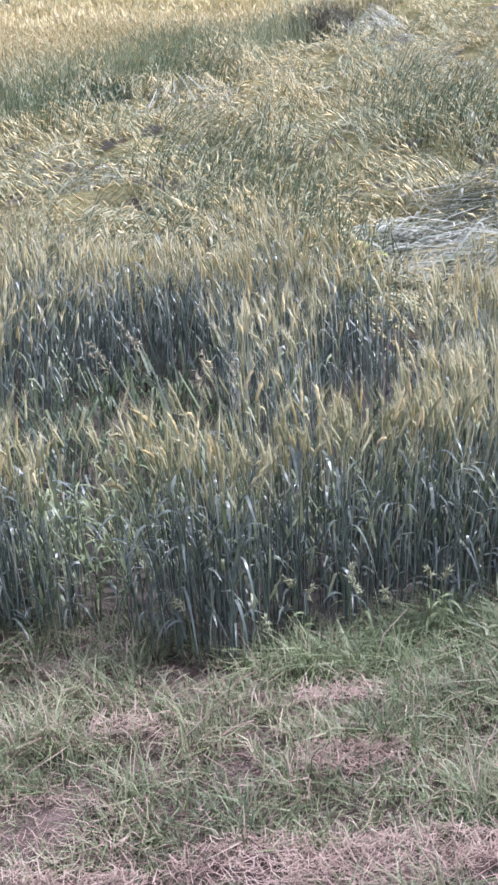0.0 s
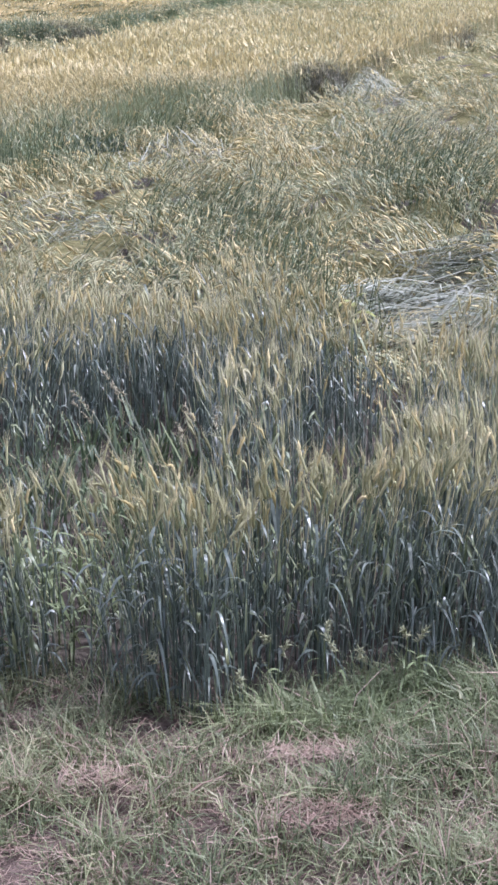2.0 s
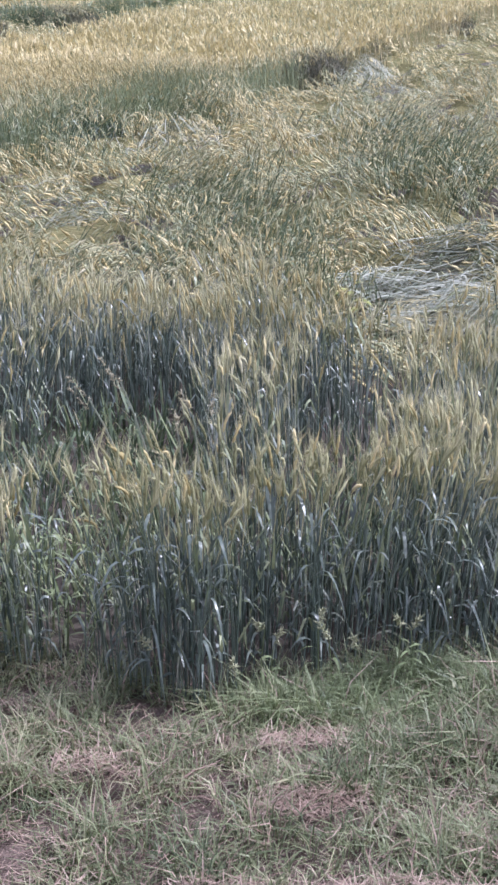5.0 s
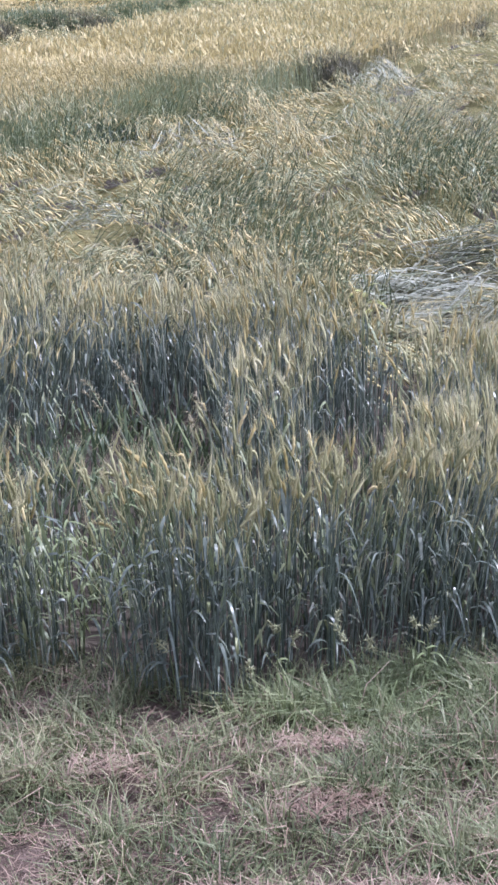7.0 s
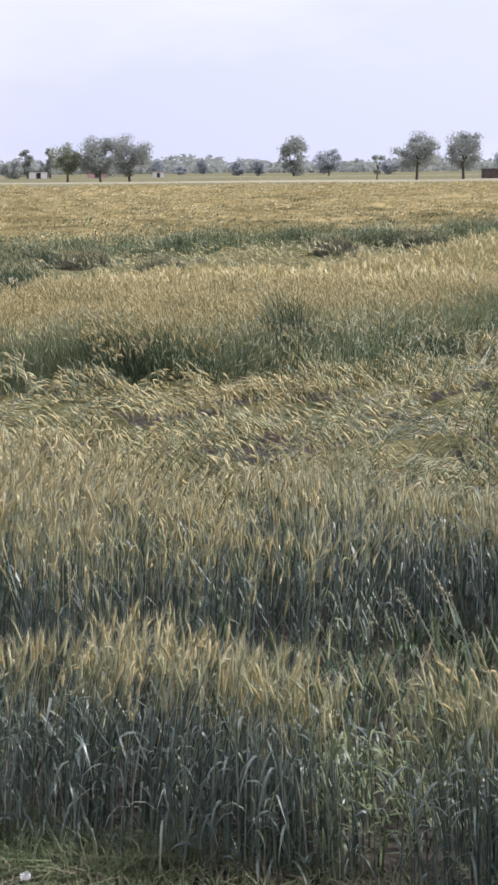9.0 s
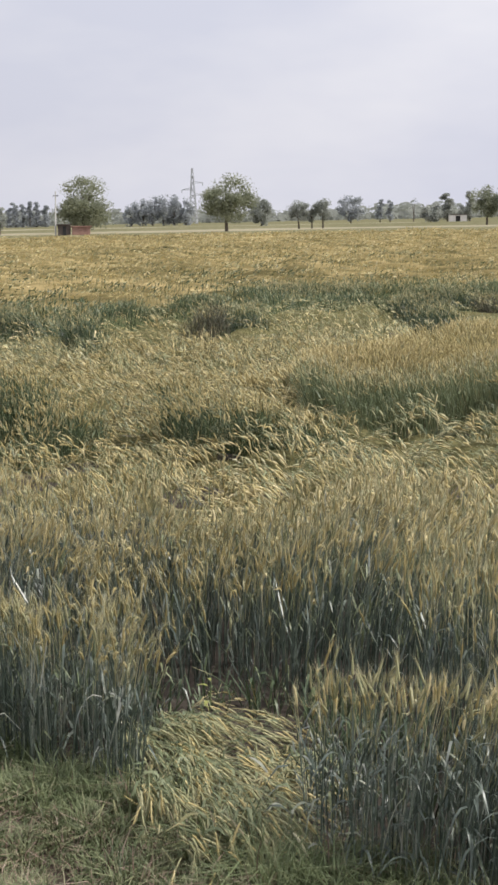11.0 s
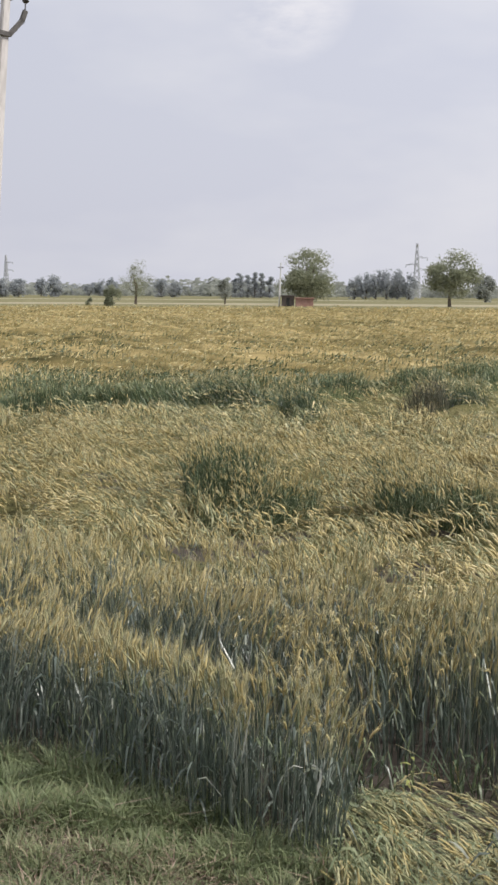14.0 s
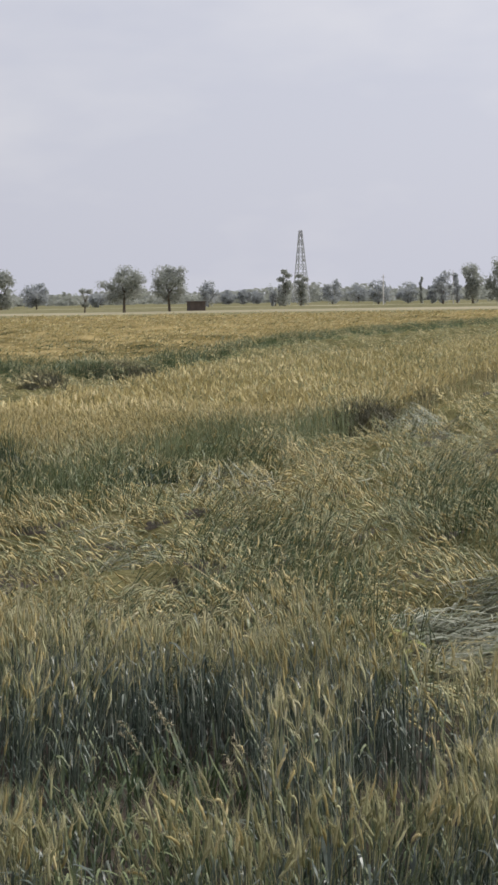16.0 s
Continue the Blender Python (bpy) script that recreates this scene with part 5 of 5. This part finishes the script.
arm = [(-0.68, -0.07, 7.75), (-0.3, -0.07, 7.5), (0.08, -0.07, 7.5), (0.34, -0.07, 7.8), (0.4, -0.07, 7.98)]
for p0, p1 in zip(arm, arm[1:]):
    a, c = Vector(p0), Vector(p1)
    q = (c - a).to_track_quat("X", "Z")
    bmesh.ops.create_cube(bm, size=1.0, matrix=Matrix.LocRotScale((a + c) / 2, q, ((c - a).length + 0.05, 0.07, 0.085)))
part("crossarm", bm, M_STEEL, pole, "dark steel V-shaped crossarm")


def insulator(bm, x, y, z):
    prof = [(0.025, 0.0), (0.055, 0.02), (0.07, 0.05), (0.05, 0.075), (0.062, 0.1), (0.04, 0.13), (0.044, 0.155), (0.015, 0.17)]
    tube(bm, [(x, y, z + b) for a, b in prof], [a for a, b in prof], 10)


TIPS = [(-0.68, -0.07, 7.75), (0.4, -0.07, 7.98), (0.0, 0.0, 8.5)]
for x, y, z in TIPS:
    bm = bmesh.new()
    tube(bm, [(x, y, z), (x, y, z + 0.18)], [0.014, 0.012], 6)
    pin = part("insulator_pin", bm, M_STEEL, pole)
    bm = bmesh.new()
    insulator(bm, x, y, z + 0.16)
    part("insulator", bm, M_PORCELAIN, pin, "dark glazed pin insulator")

for x, y, z in TIPS:
    at = pole.matrix_basis @ Vector((x, y, z + 0.3))
    bm = bmesh.new()
    for sgn in (-1, 1):
        pts = []
        for i in range(15):
            u = i / 14
            pts.append((at.x + sgn * 46 * u, at.y - sgn * 5.0 * u, at.z - 2.6 * u * (1 - u)))
        tube(bm, pts, [0.007] * 15, 5)
    me = bpy.data.meshes.new("power_line")
    bm.to_mesh(me)
    bm.free()
    me.materials.append(M_WIRE)
    tagged(new("power_line", me), "thin grey overhead wire strung from the pole", "wire", group="overhead wires")


# ---- far masts ----
def strut(bm, a, c, r):
    tube(bm, [a, c], [r, r], 4)


def pylon(x, y, h, base, label, arms, r):
    root = empty("lattice_mast", x, y, 0.0, 20)
    top = base * 0.16
    corners = [(-1, -1), (1, -1), (1, 1), (-1, 1)]
    for cx, cy in corners:
        bm = bmesh.new()
        strut(bm, (cx * base / 2, cy * base / 2, -0.2), (cx * top / 2, cy * top / 2, h), r)
        part("leg", bm, M_GALV, root)
    n = 9
    for side in range(4):
        bm = bmesh.new()
        for i in range(n):
            z0, z1 = h * i / n, h * (i + 1) / n
            w0, w1 = (base + (top - base) * z / h for z in (z0, z1))
            c0, c1 = corners[side], corners[(side + 1) % 4]
            strut(bm, (c0[0] * w0 / 2, c0[1] * w0 / 2, z0), (c1[0] * w1 / 2, c1[1] * w1 / 2, z1), r * 0.6)
            strut(bm, (c1[0] * w0 / 2, c1[1] * w0 / 2, z0), (c0[0] * w1 / 2, c0[1] * w1 / 2, z1), r * 0.6)
        part("bracing", bm, M_GALV, root)
    for z, length in arms:
        bm = bmesh.new()
        strut(bm, (0, 0, z), (length, 0, z), r)
        strut(bm, (0, 0, z + 0.9), (length, 0, z), r * 0.7)
        strut(bm, (length * 0.97, 0, z), (length * 0.97, 0, z - 1.1), r * 1.2)
        part("arm", bm, M_GALV, root)
    return tagged(root, label, "mast")


pylon(-277.6, 486.4, 21.0, 3.0, "grey lattice power pylon with staggered arms", ((15.5, 4.0), (13.0, -4.2), (11.0, 4.2)), 0.16)
pylon(-570.7, 560.7, 21.0, 3.0, "faint grey lattice pylon on the horizon", ((17.0, 4.2), (13.0, 4.2)), 0.2)
pylon(18.1, 599.7, 29.5, 5.6, "tall grey lattice tower behind a grove", (), 0.2)


def post(x, y, h, r, label, lean=0.0):
    root = empty("post", x, y, 0.0)
    bm = bmesh.new()
    tube(bm, [(0, 0, -0.2), (lean * 0.5, 0, h * 0.5), (lean, 0, h)], [r, r * 0.9, r * 0.7], 8)
    part("shaft", bm, M_PLASTER, root)
    bm = bmesh.new()
    slab(bm, (lean - 0.5, -0.06, h - 0.75), (lean + 0.5, 0.06, h - 0.63), 0.01)
    part("crossarm", bm, M_STEEL, root)
    tagged(root, label, "post")


post(-129.1, 184.3, 7.0, 0.13, "whitish service pole beside a small hut", 0.3)
post(35.9, 418.5, 8.6, 0.16, "pale pole among distant trees")
post(55.4, 416.3, 9.4, 0.14, "pale pole among distant trees")


def water_tower(x, y, h):
    root = empty("water_tower", x, y, 0.0, 40)
    for cx, cy in ((-0.8, -0.8), (0.8, -0.8), (0.8, 0.8), (-0.8, 0.8)):
        bm = bmesh.new()
        tube(bm, [(cx, cy, -0.2), (cx * 0.9, cy * 0.9, h * 0.62)], [0.2, 0.16], 6)
        part("leg", bm, M_PLASTER, root)
    bm = bmesh.new()
    slab(bm, (-1.2, -1.2, h * 0.6), (1.2, 1.2, h * 0.64), 0.02)
    part("platform", bm, M_PLASTER, root)
    bm = bmesh.new()
    tube(bm, [(0, 0, h * 0.64), (0, 0, h * 0.67), (0, 0, h * 0.95), (0, 0, h)], [1.1, 1.25, 1.25, 0.5], 14)
    part("tank", bm, M_PLASTER, root, "white round tank")
    bm = bmesh.new()
    slab(bm, (-1.6, -1.6, -0.1), (1.6, 1.6, h * 0.3), 0.02)
    part("base_room", bm, M_PINK, root, "pink plastered base room")
    tagged(root, "small white water tower with a pink base", "water tower")


water_tower(-330.0, 287.8, 10.6)


# ---- huts and houses ----
def house(name, x, y, w, dp, h, wall, label, turn=0.0, door=True, roof=None, side=None):
    root = empty(name, x, y, 0.0, turn)
    t = 0.18
    for nm, lo, hi, mt in (("front_wall", (-w / 2, -dp / 2, -0.1), (w / 2, -dp / 2 + t, h), wall), ("back_wall", (-w / 2, dp / 2 - t, -0.1), (w / 2, dp / 2, h), wall),
                           ("side_wall", (-w / 2, -dp / 2 + t, -0.1), (-w / 2 + t, dp / 2 - t, h), wall), ("side_wall", (w / 2 - t, -dp / 2 + t, -0.1), (w / 2, dp / 2 - t, h), side or wall)):
        bm = bmesh.new()
        slab(bm, lo, hi, 0.01)
        part(nm, bm, mt, root)
    bm = bmesh.new()
    slab(bm, (-w / 2 - 0.2, -dp / 2 - 0.2, h), (w / 2 + 0.2, dp / 2 + 0.2, h + 0.16), 0.02)
    part("roof", bm, roof or M_DARKWALL, root, "flat slab roof")
    if door:
        # solid slab on the wall, its near-black colour stands for a doorway's shade
        bm = bmesh.new()
        slab(bm, (-w * 0.12, -dp / 2 - 0.04, 0.0), (w * 0.14, -dp / 2 - 0.003, min(1.95, h * 0.9)), 0.01)
        part("door", bm, M_DARK, root, "near-black slab for a doorway's shade")
    return tagged(root, label, "hut" if w < 4 else "house")


house("pump_hut", -128.1, 185.2, 1.9, 1.9, 1.95, M_DARKWALL, "small dark pump hut with a flat roof", 35)
house("brick_enclosure", -126.0, 186.6, 2.7, 2.2, 1.62, M_BRICK, "low reddish brick enclosure beside a pump hut", 35, False, M_BRICK)
house("field_hut", -12.7, 309.7, 3.3, 3.0, 1.95, M_DARKWALL, "low dark field hut with one white side", 16, False, M_DARKWALL, M_PLASTER)
house("farm_house", -119.2, 381.8, 5.2, 5.0, 2.9, M_PINK, "pink-plastered farm house among trees", 16, True, M_PLASTER)
house("white_shed", -137.4, 386.3, 4.8, 4.0, 2.0, M_PLASTER, "low whitewashed shed among trees", 20)
# walled box in place of a tiny far vehicle-like white and orange shape
house("white_box", -103.7, 386.3, 3.0, 2.4, 1.7, M_PLASTER, "small white and pink box near a round tree", 16, True, M_PINK)


# ---- single plants and small things along the edge ----
def lone_grass(name, x, y, z0, h, lean, heads, head_mat, label, category, stem_r=0.0022, head_len=0.09, head_w=0.014, leafs=2):
    root = empty(name, x, y, z0)
    r = np.random.default_rng(int(abs(x * 997 + y * 131)) + 5)
    pts = [(lean[0] * u * u, lean[1] * u * u, h * u) for u in (0, 0.3, 0.6, 0.85, 1.0)]
    bm = bmesh.new()
    tube(bm, pts, [stem_r * k for k in (1.2, 1.1, 1.0, 0.9, 0.7)], 5)
    part("stem", bm, M_PALE if head_mat != M_PALEFLOWER else M_GRASS_FRESH, root)
    for i in range(heads):
        hs = Soup()
        base = np.array(pts[-1]) + np.array([0, 0, -0.05 * i])
        ax = np.array([lean[0] * 1.4 + r.normal() * 0.12, lean[1] * 1.4 + r.normal() * 0.12, 0.55 if head_len > 0.06 else 0.3])
        ax = ax / np.linalg.norm(ax)
        m = 26
        k = r.uniform(0, 1, m)
        b0 = base + ax * (k * head_len)[:, None]
        dd = unit(ax * 0.8 + 0.8 * r.normal(size=(m, 3))) * head_w * 1.6
        sd = unit(np.cross(dd, r.normal(size=(m, 3))))
        pp = np.stack([b0, b0 + dd * 0.5, b0 + dd], 1)
        hs.prisms(pp, np.full(m, head_w * 0.5)[:, None] * np.array([0.4, 1.0, 0.2])[None], 3, 0)
        hs.spikes(b0, dd * 2.2, sd, 0.0012, 0)
        hs.object("seed_head", [head_mat], root)
    for i in range(leafs):
        ls = Soup()
        a = r.uniform(0, 6.28)
        u = np.linspace(0, 1, 5)
        ln = h * r.uniform(0.3, 0.5)
        z = h * r.uniform(0.15, 0.6)
        p = np.stack([np.cos(a) * ln * 0.8 * u, np.sin(a) * ln * 0.8 * u, z + ln * (0.7 * u - 0.95 * u * u)], -1)[None]
        ls.ribbons(p, np.array([[0.6, 1.0, 0.9, 0.6, 0.1]]) * 0.011, np.array([[-np.sin(a), np.cos(a), 0.3]]), 0)
        ls.object("leaf", [M_LEAF if head_mat != M_PALEFLOWER else M_GRASS_FRESH], root)
    return tagged(root, label, category)


lone_grass("wild_oat", -0.22, 6.25, 0.0, 0.86, (-0.17, -0.05), 2, M_BROWN, "tall wild oat with a brownish nodding head above the wheat", "wild oat", 0.005, 0.14, 0.012)
lone_grass("wild_oat", -0.31, 6.15, 0.0, 0.82, (-0.21, -0.07), 2, M_BROWN, "tall wild oat with a brownish nodding head above the wheat", "wild oat", 0.005, 0.14, 0.012)
for x, y, h in ((-0.1, 5.98, 0.74), (-0.03, 6.0, 0.78), (0.05, 6.05, 0.76)):
    lone_grass("wild_oat", x, y, 0.0, h, (-0.04, -0.04), 1, M_BROWN, "shorter wild oat with a brownish head among the wheat", "wild oat", 0.0042, 0.12, 0.012)
for x, y, h in ((0.18, 4.97, 0.27), (0.22, 4.99, 0.2), (0.40, 4.98, 0.28), (0.45, 4.97, 0.22), (0.52, 4.92, 0.2), (0.70, 4.97, 0.28), (0.76, 4.98, 0.25), (0.10, 4.84, 0.14), (-0.2, 4.92, 0.22)):
    lone_grass("foxtail_grass", x, y, 0.0, h, (0.02 * math.sin(x * 40), -0.03), 1, M_PALEFLOWER, "pale green foxtail grass at the foot of the wheat", "weed", 0.002, 0.06, 0.015, 3)


def broad_weed(x, y, z0, h, n, leaf_len, leaf_w, material, label):
    root = empty("weed", x, y, z0)
    r = np.random.default_rng(int(abs(x * 811 + y * 577)) + 3)
    bm = bmesh.new()
    tube(bm, [(0, 0, -0.02), (0.01, 0, h * 0.5), (0.015, 0.01, h)], [0.005, 0.004, 0.002], 6)
    part("stem", bm, M_GRASS_FRESH, root)
    for i in range(n):
        ls = Soup()
        a = i * 2.4 + r.uniform(-0.4, 0.4)
        z = h * (0.25 + 0.75 * i / max(1, n - 1))
        u = np.linspace(0, 1, 6)
        ln = leaf_len * r.uniform(0.7, 1.2)
        p = np.stack([np.cos(a) * ln * u, np.sin(a) * ln * u, z + ln * (0.55 * u - 0.6 * u * u)], -1)[None]
        ls.ribbons(p, np.array([[0.2, 0.8, 1.0, 0.85, 0.5, 0.08]]) * leaf_w, np.array([[-np.sin(a), np.cos(a), r.uniform(-0.3, 0.3)]]), 0)
        ls.object("leaf", [material], root)
    return tagged(root, label, "weed")


broad_weed(1.0, 10.0, 0.0, 0.42, 9, 0.16, 0.05, M_YELLOW, "yellow-green leafy weed beside flattened wheat")
broad_weed(-3.72, 6.55, 0.0, 0.28, 6, 0.07, 0.02, M_YELLOW, "yellowing weed in a gap of the wheat")
for x, y, h in ((-0.5, 6.45, 0.42), (-0.35, 6.6, 0.4), (-0.62, 6.6, 0.38), (-0.2, 6.4, 0.4), (-0.75, 5.75, 0.5), (-0.6, 5.9, 0.45), (-0.9, 5.3, 0.46), (-0.78, 5.25, 0.4), (-0.7, 5.4, 0.5), (-0.58, 5.3, 0.36), (-0.95, 5.5, 0.55), (-0.66, 5.55, 0.55), (-0.84, 5.62, 0.6)):
    broad_weed(x, y, 0.0, h * 0.8, 12, 0.13, 0.011, M_GRASS_FRESH, "fresh green weed in a gap of the wheat")
broad_weed(0.9, 4.86, 0.0, 0.1, 10, 0.045, 0.014, M_PALEFLOWER, "pale dried rosette weed at the foot of the wheat")
broad_weed(0.74, 4.95, 0.0, 0.2, 10, 0.06, 0.012, M_GRASS_FRESH, "small leafy weed at the foot of the wheat")

for x, y, ln, turn in ((0.56, 3.86, 0.13, 40), (-2.55, 4.55, 0.42, 2), (0.3, 4.1, 0.16, 60), (0.42, 4.13, 0.14, 130), (-0.05, 4.32, 0.15, 35)):
    bm = bmesh.new()
    k = [(-ln / 2, 0, 0.0), (-ln * 0.1, 0.006, 0.012), (ln * 0.25, -0.004, 0.016), (ln / 2, 0, 0.01)]
    tube(bm, k, [0.004, 0.0042, 0.0036, 0.0025], 6)
    me = bpy.data.meshes.new("straw_stalk")
    bm.to_mesh(me)
    bm.free()
    me.materials.append(M_DRY)
    ob = new("straw_stalk", me)
    ob.matrix_basis = pose(x, y, 0.045, 0, 0, turn)
    tagged(ob, "bleached dry straw stalk lying on the grass", "straw", group="loose straws")

# a crumpled pale scrap in the grass
bm = bmesh.new()
bmesh.ops.create_grid(bm, x_segments=8, y_segments=8, size=0.02)
for v in bm.verts:
    v.co.z = 0.016 * noise.noise(v.co * 30) + 0.012 * noise.noise(v.co * 70)
bmesh.ops.solidify(bm, geom=list(bm.faces), thickness=0.0012)
me = bpy.data.meshes.new("paper_scrap")
bm.to_mesh(me)
bm.free()
me.materials.append(M_PLASTER)
ob = new("paper_scrap", me)
ob.matrix_basis = pose(-1.9, 4.93, 0.05, 18, 8, 30)
tagged(ob, "crumpled off-white paper scrap in the grass", "litter")

# dry hanging leaves at the front of the stand
for x, y, z, ln, turn in ((-0.1, 5.0, 0.26, 0.24, 250), (-0.06, 5.02, 0.22, 0.2, 280), (-0.36, 5.1, 0.36, 0.18, 300), (-2.05, 5.2, 0.4, 0.3, 230), (-1.4, 5.1, 0.24, 0.22, 275)):
    ls = Soup()
    a = math.radians(turn)
    u = np.linspace(0, 1, 6)
    p = np.stack([np.cos(a) * ln * 0.45 * u, np.sin(a) * ln * 0.45 * u, ln * (0.35 * u - 1.25 * u * u)], -1)[None]
    ls.ribbons(p, np.array([[0.6, 1.0, 1.0, 0.8, 0.5, 0.1]]) * 0.011, np.array([[-np.sin(a), np.cos(a), 0.4]]), 0)
    ob = ls.object("dry_leaf", [M_PALE])
    ob.location = (x, y, z)
    tagged(ob, "bleached dry wheat leaf hanging at the crop's edge", "leaf", group="bleached leaves")


# ---- wheat plants of the front row that can be told apart ----
def wheat_plant(seed, h, lean):
    r = np.random.default_rng(seed)
    root = empty("wheat_plant", 0, 0)
    u = np.array([0, 0.35, 0.7, 1.0])
    pts = np.stack([lean[0] * h * u ** 1.8, lean[1] * h * u ** 1.8, h * u], -1)
    bm = bmesh.new()
    tube(bm, [tuple(p) for p in pts], [0.0028, 0.0026, 0.0021, 0.0014], 5)
    part("stem", bm, M_STEM, root)
    for i in range(4):
        z = (0.16, 0.36, 0.58, 0.76)[i] * h
        st = np.array([np.interp(z, pts[:, 2], pts[:, 0]), np.interp(z, pts[:, 2], pts[:, 1]), z])
        a = r.uniform(0, 6.28)
        ln, rise, droop = r.uniform(0.18, 0.3), r.uniform(0.4, 0.9), r.uniform(0.5, 1.5)
        w = np.linspace(0, 1, 6)
        p = st + np.stack([np.cos(a) * ln * 0.6 * w, np.sin(a) * ln * 0.6 * w, ln * (rise * w - droop * w * w)], -1)
        p[:, 2] = np.maximum(p[:, 2], 0.02)
        ls = Soup()
        ls.ribbons(p[None], np.array([[0.5, 1.0, 1.0, 0.8, 0.5, 0.08]]) * r.uniform(0.009, 0.014), unit(np.array([[-np.sin(a), np.cos(a), r.uniform(-0.5, 0.5)]])), 0)
        ls.object("leaf", [M_LEAF], root)
    ax = unit(pts[-1] - pts[-2] + 0.06 * r.normal(size=3))
    es = Soup()
    v = np.linspace(0, 1, 11)
    p = pts[-1] + ax * (0.085 * v)[:, None]
    prof = 0.0125 * np.where(np.arange(11) % 2 == 1, 1.0, 0.68) * np.interp(v, [0, 0.12, 0.8, 1], [0.45, 1, 0.85, 0.15])
    es.prisms(p[None], prof[None], 6, 0)
    ear = es.object("ear", [M_EAR_GREEN], root)
    aw = Soup()
    k = 22
    s0 = r.uniform(0.1, 1.0, k)
    d = unit(ax + 0.24 * unit(r.normal(size=(k, 3)))) * r.uniform(0.06, 0.1, (k, 1))
    aw.spikes(pts[-1] + ax * (0.085 * s0)[:, None], d, unit(np.cross(d, r.normal(size=(k, 3)))), 0.0014, 0)
    aw.object("awn_fringe", [M_AWN_GREEN], ear)
    return tagged(root, "bearded wheat plant at the edge of the verge", "wheat plant", group="front-row wheat plants")


pr = np.random.default_rng(90)
kinds = [wheat_plant(200 + i, 0.74 + 0.035 * (i % 5), (0.1 * math.sin(i * 2.3) - 0.06, 0.1 * math.cos(i * 1.7))) for i in range(8)]
spots = [(float(x), float(field_edge(np.array([x]))[0]) + pr.uniform(-0.05, 0.06)) for x in np.concatenate([pr.uniform(-1.25, 1.15, 48), pr.uniform(-2.4, -1.2, 26), pr.uniform(-6.2, -4.2, 22)])]
for i, (x, y) in enumerate(spots):
    m = pose(x, y, 0.0, 0, 0, pr.uniform(0, 360))
    if i < 8:
        kinds[i].matrix_basis = m
    else:
        copy_thing(kinds[i % 8], m)
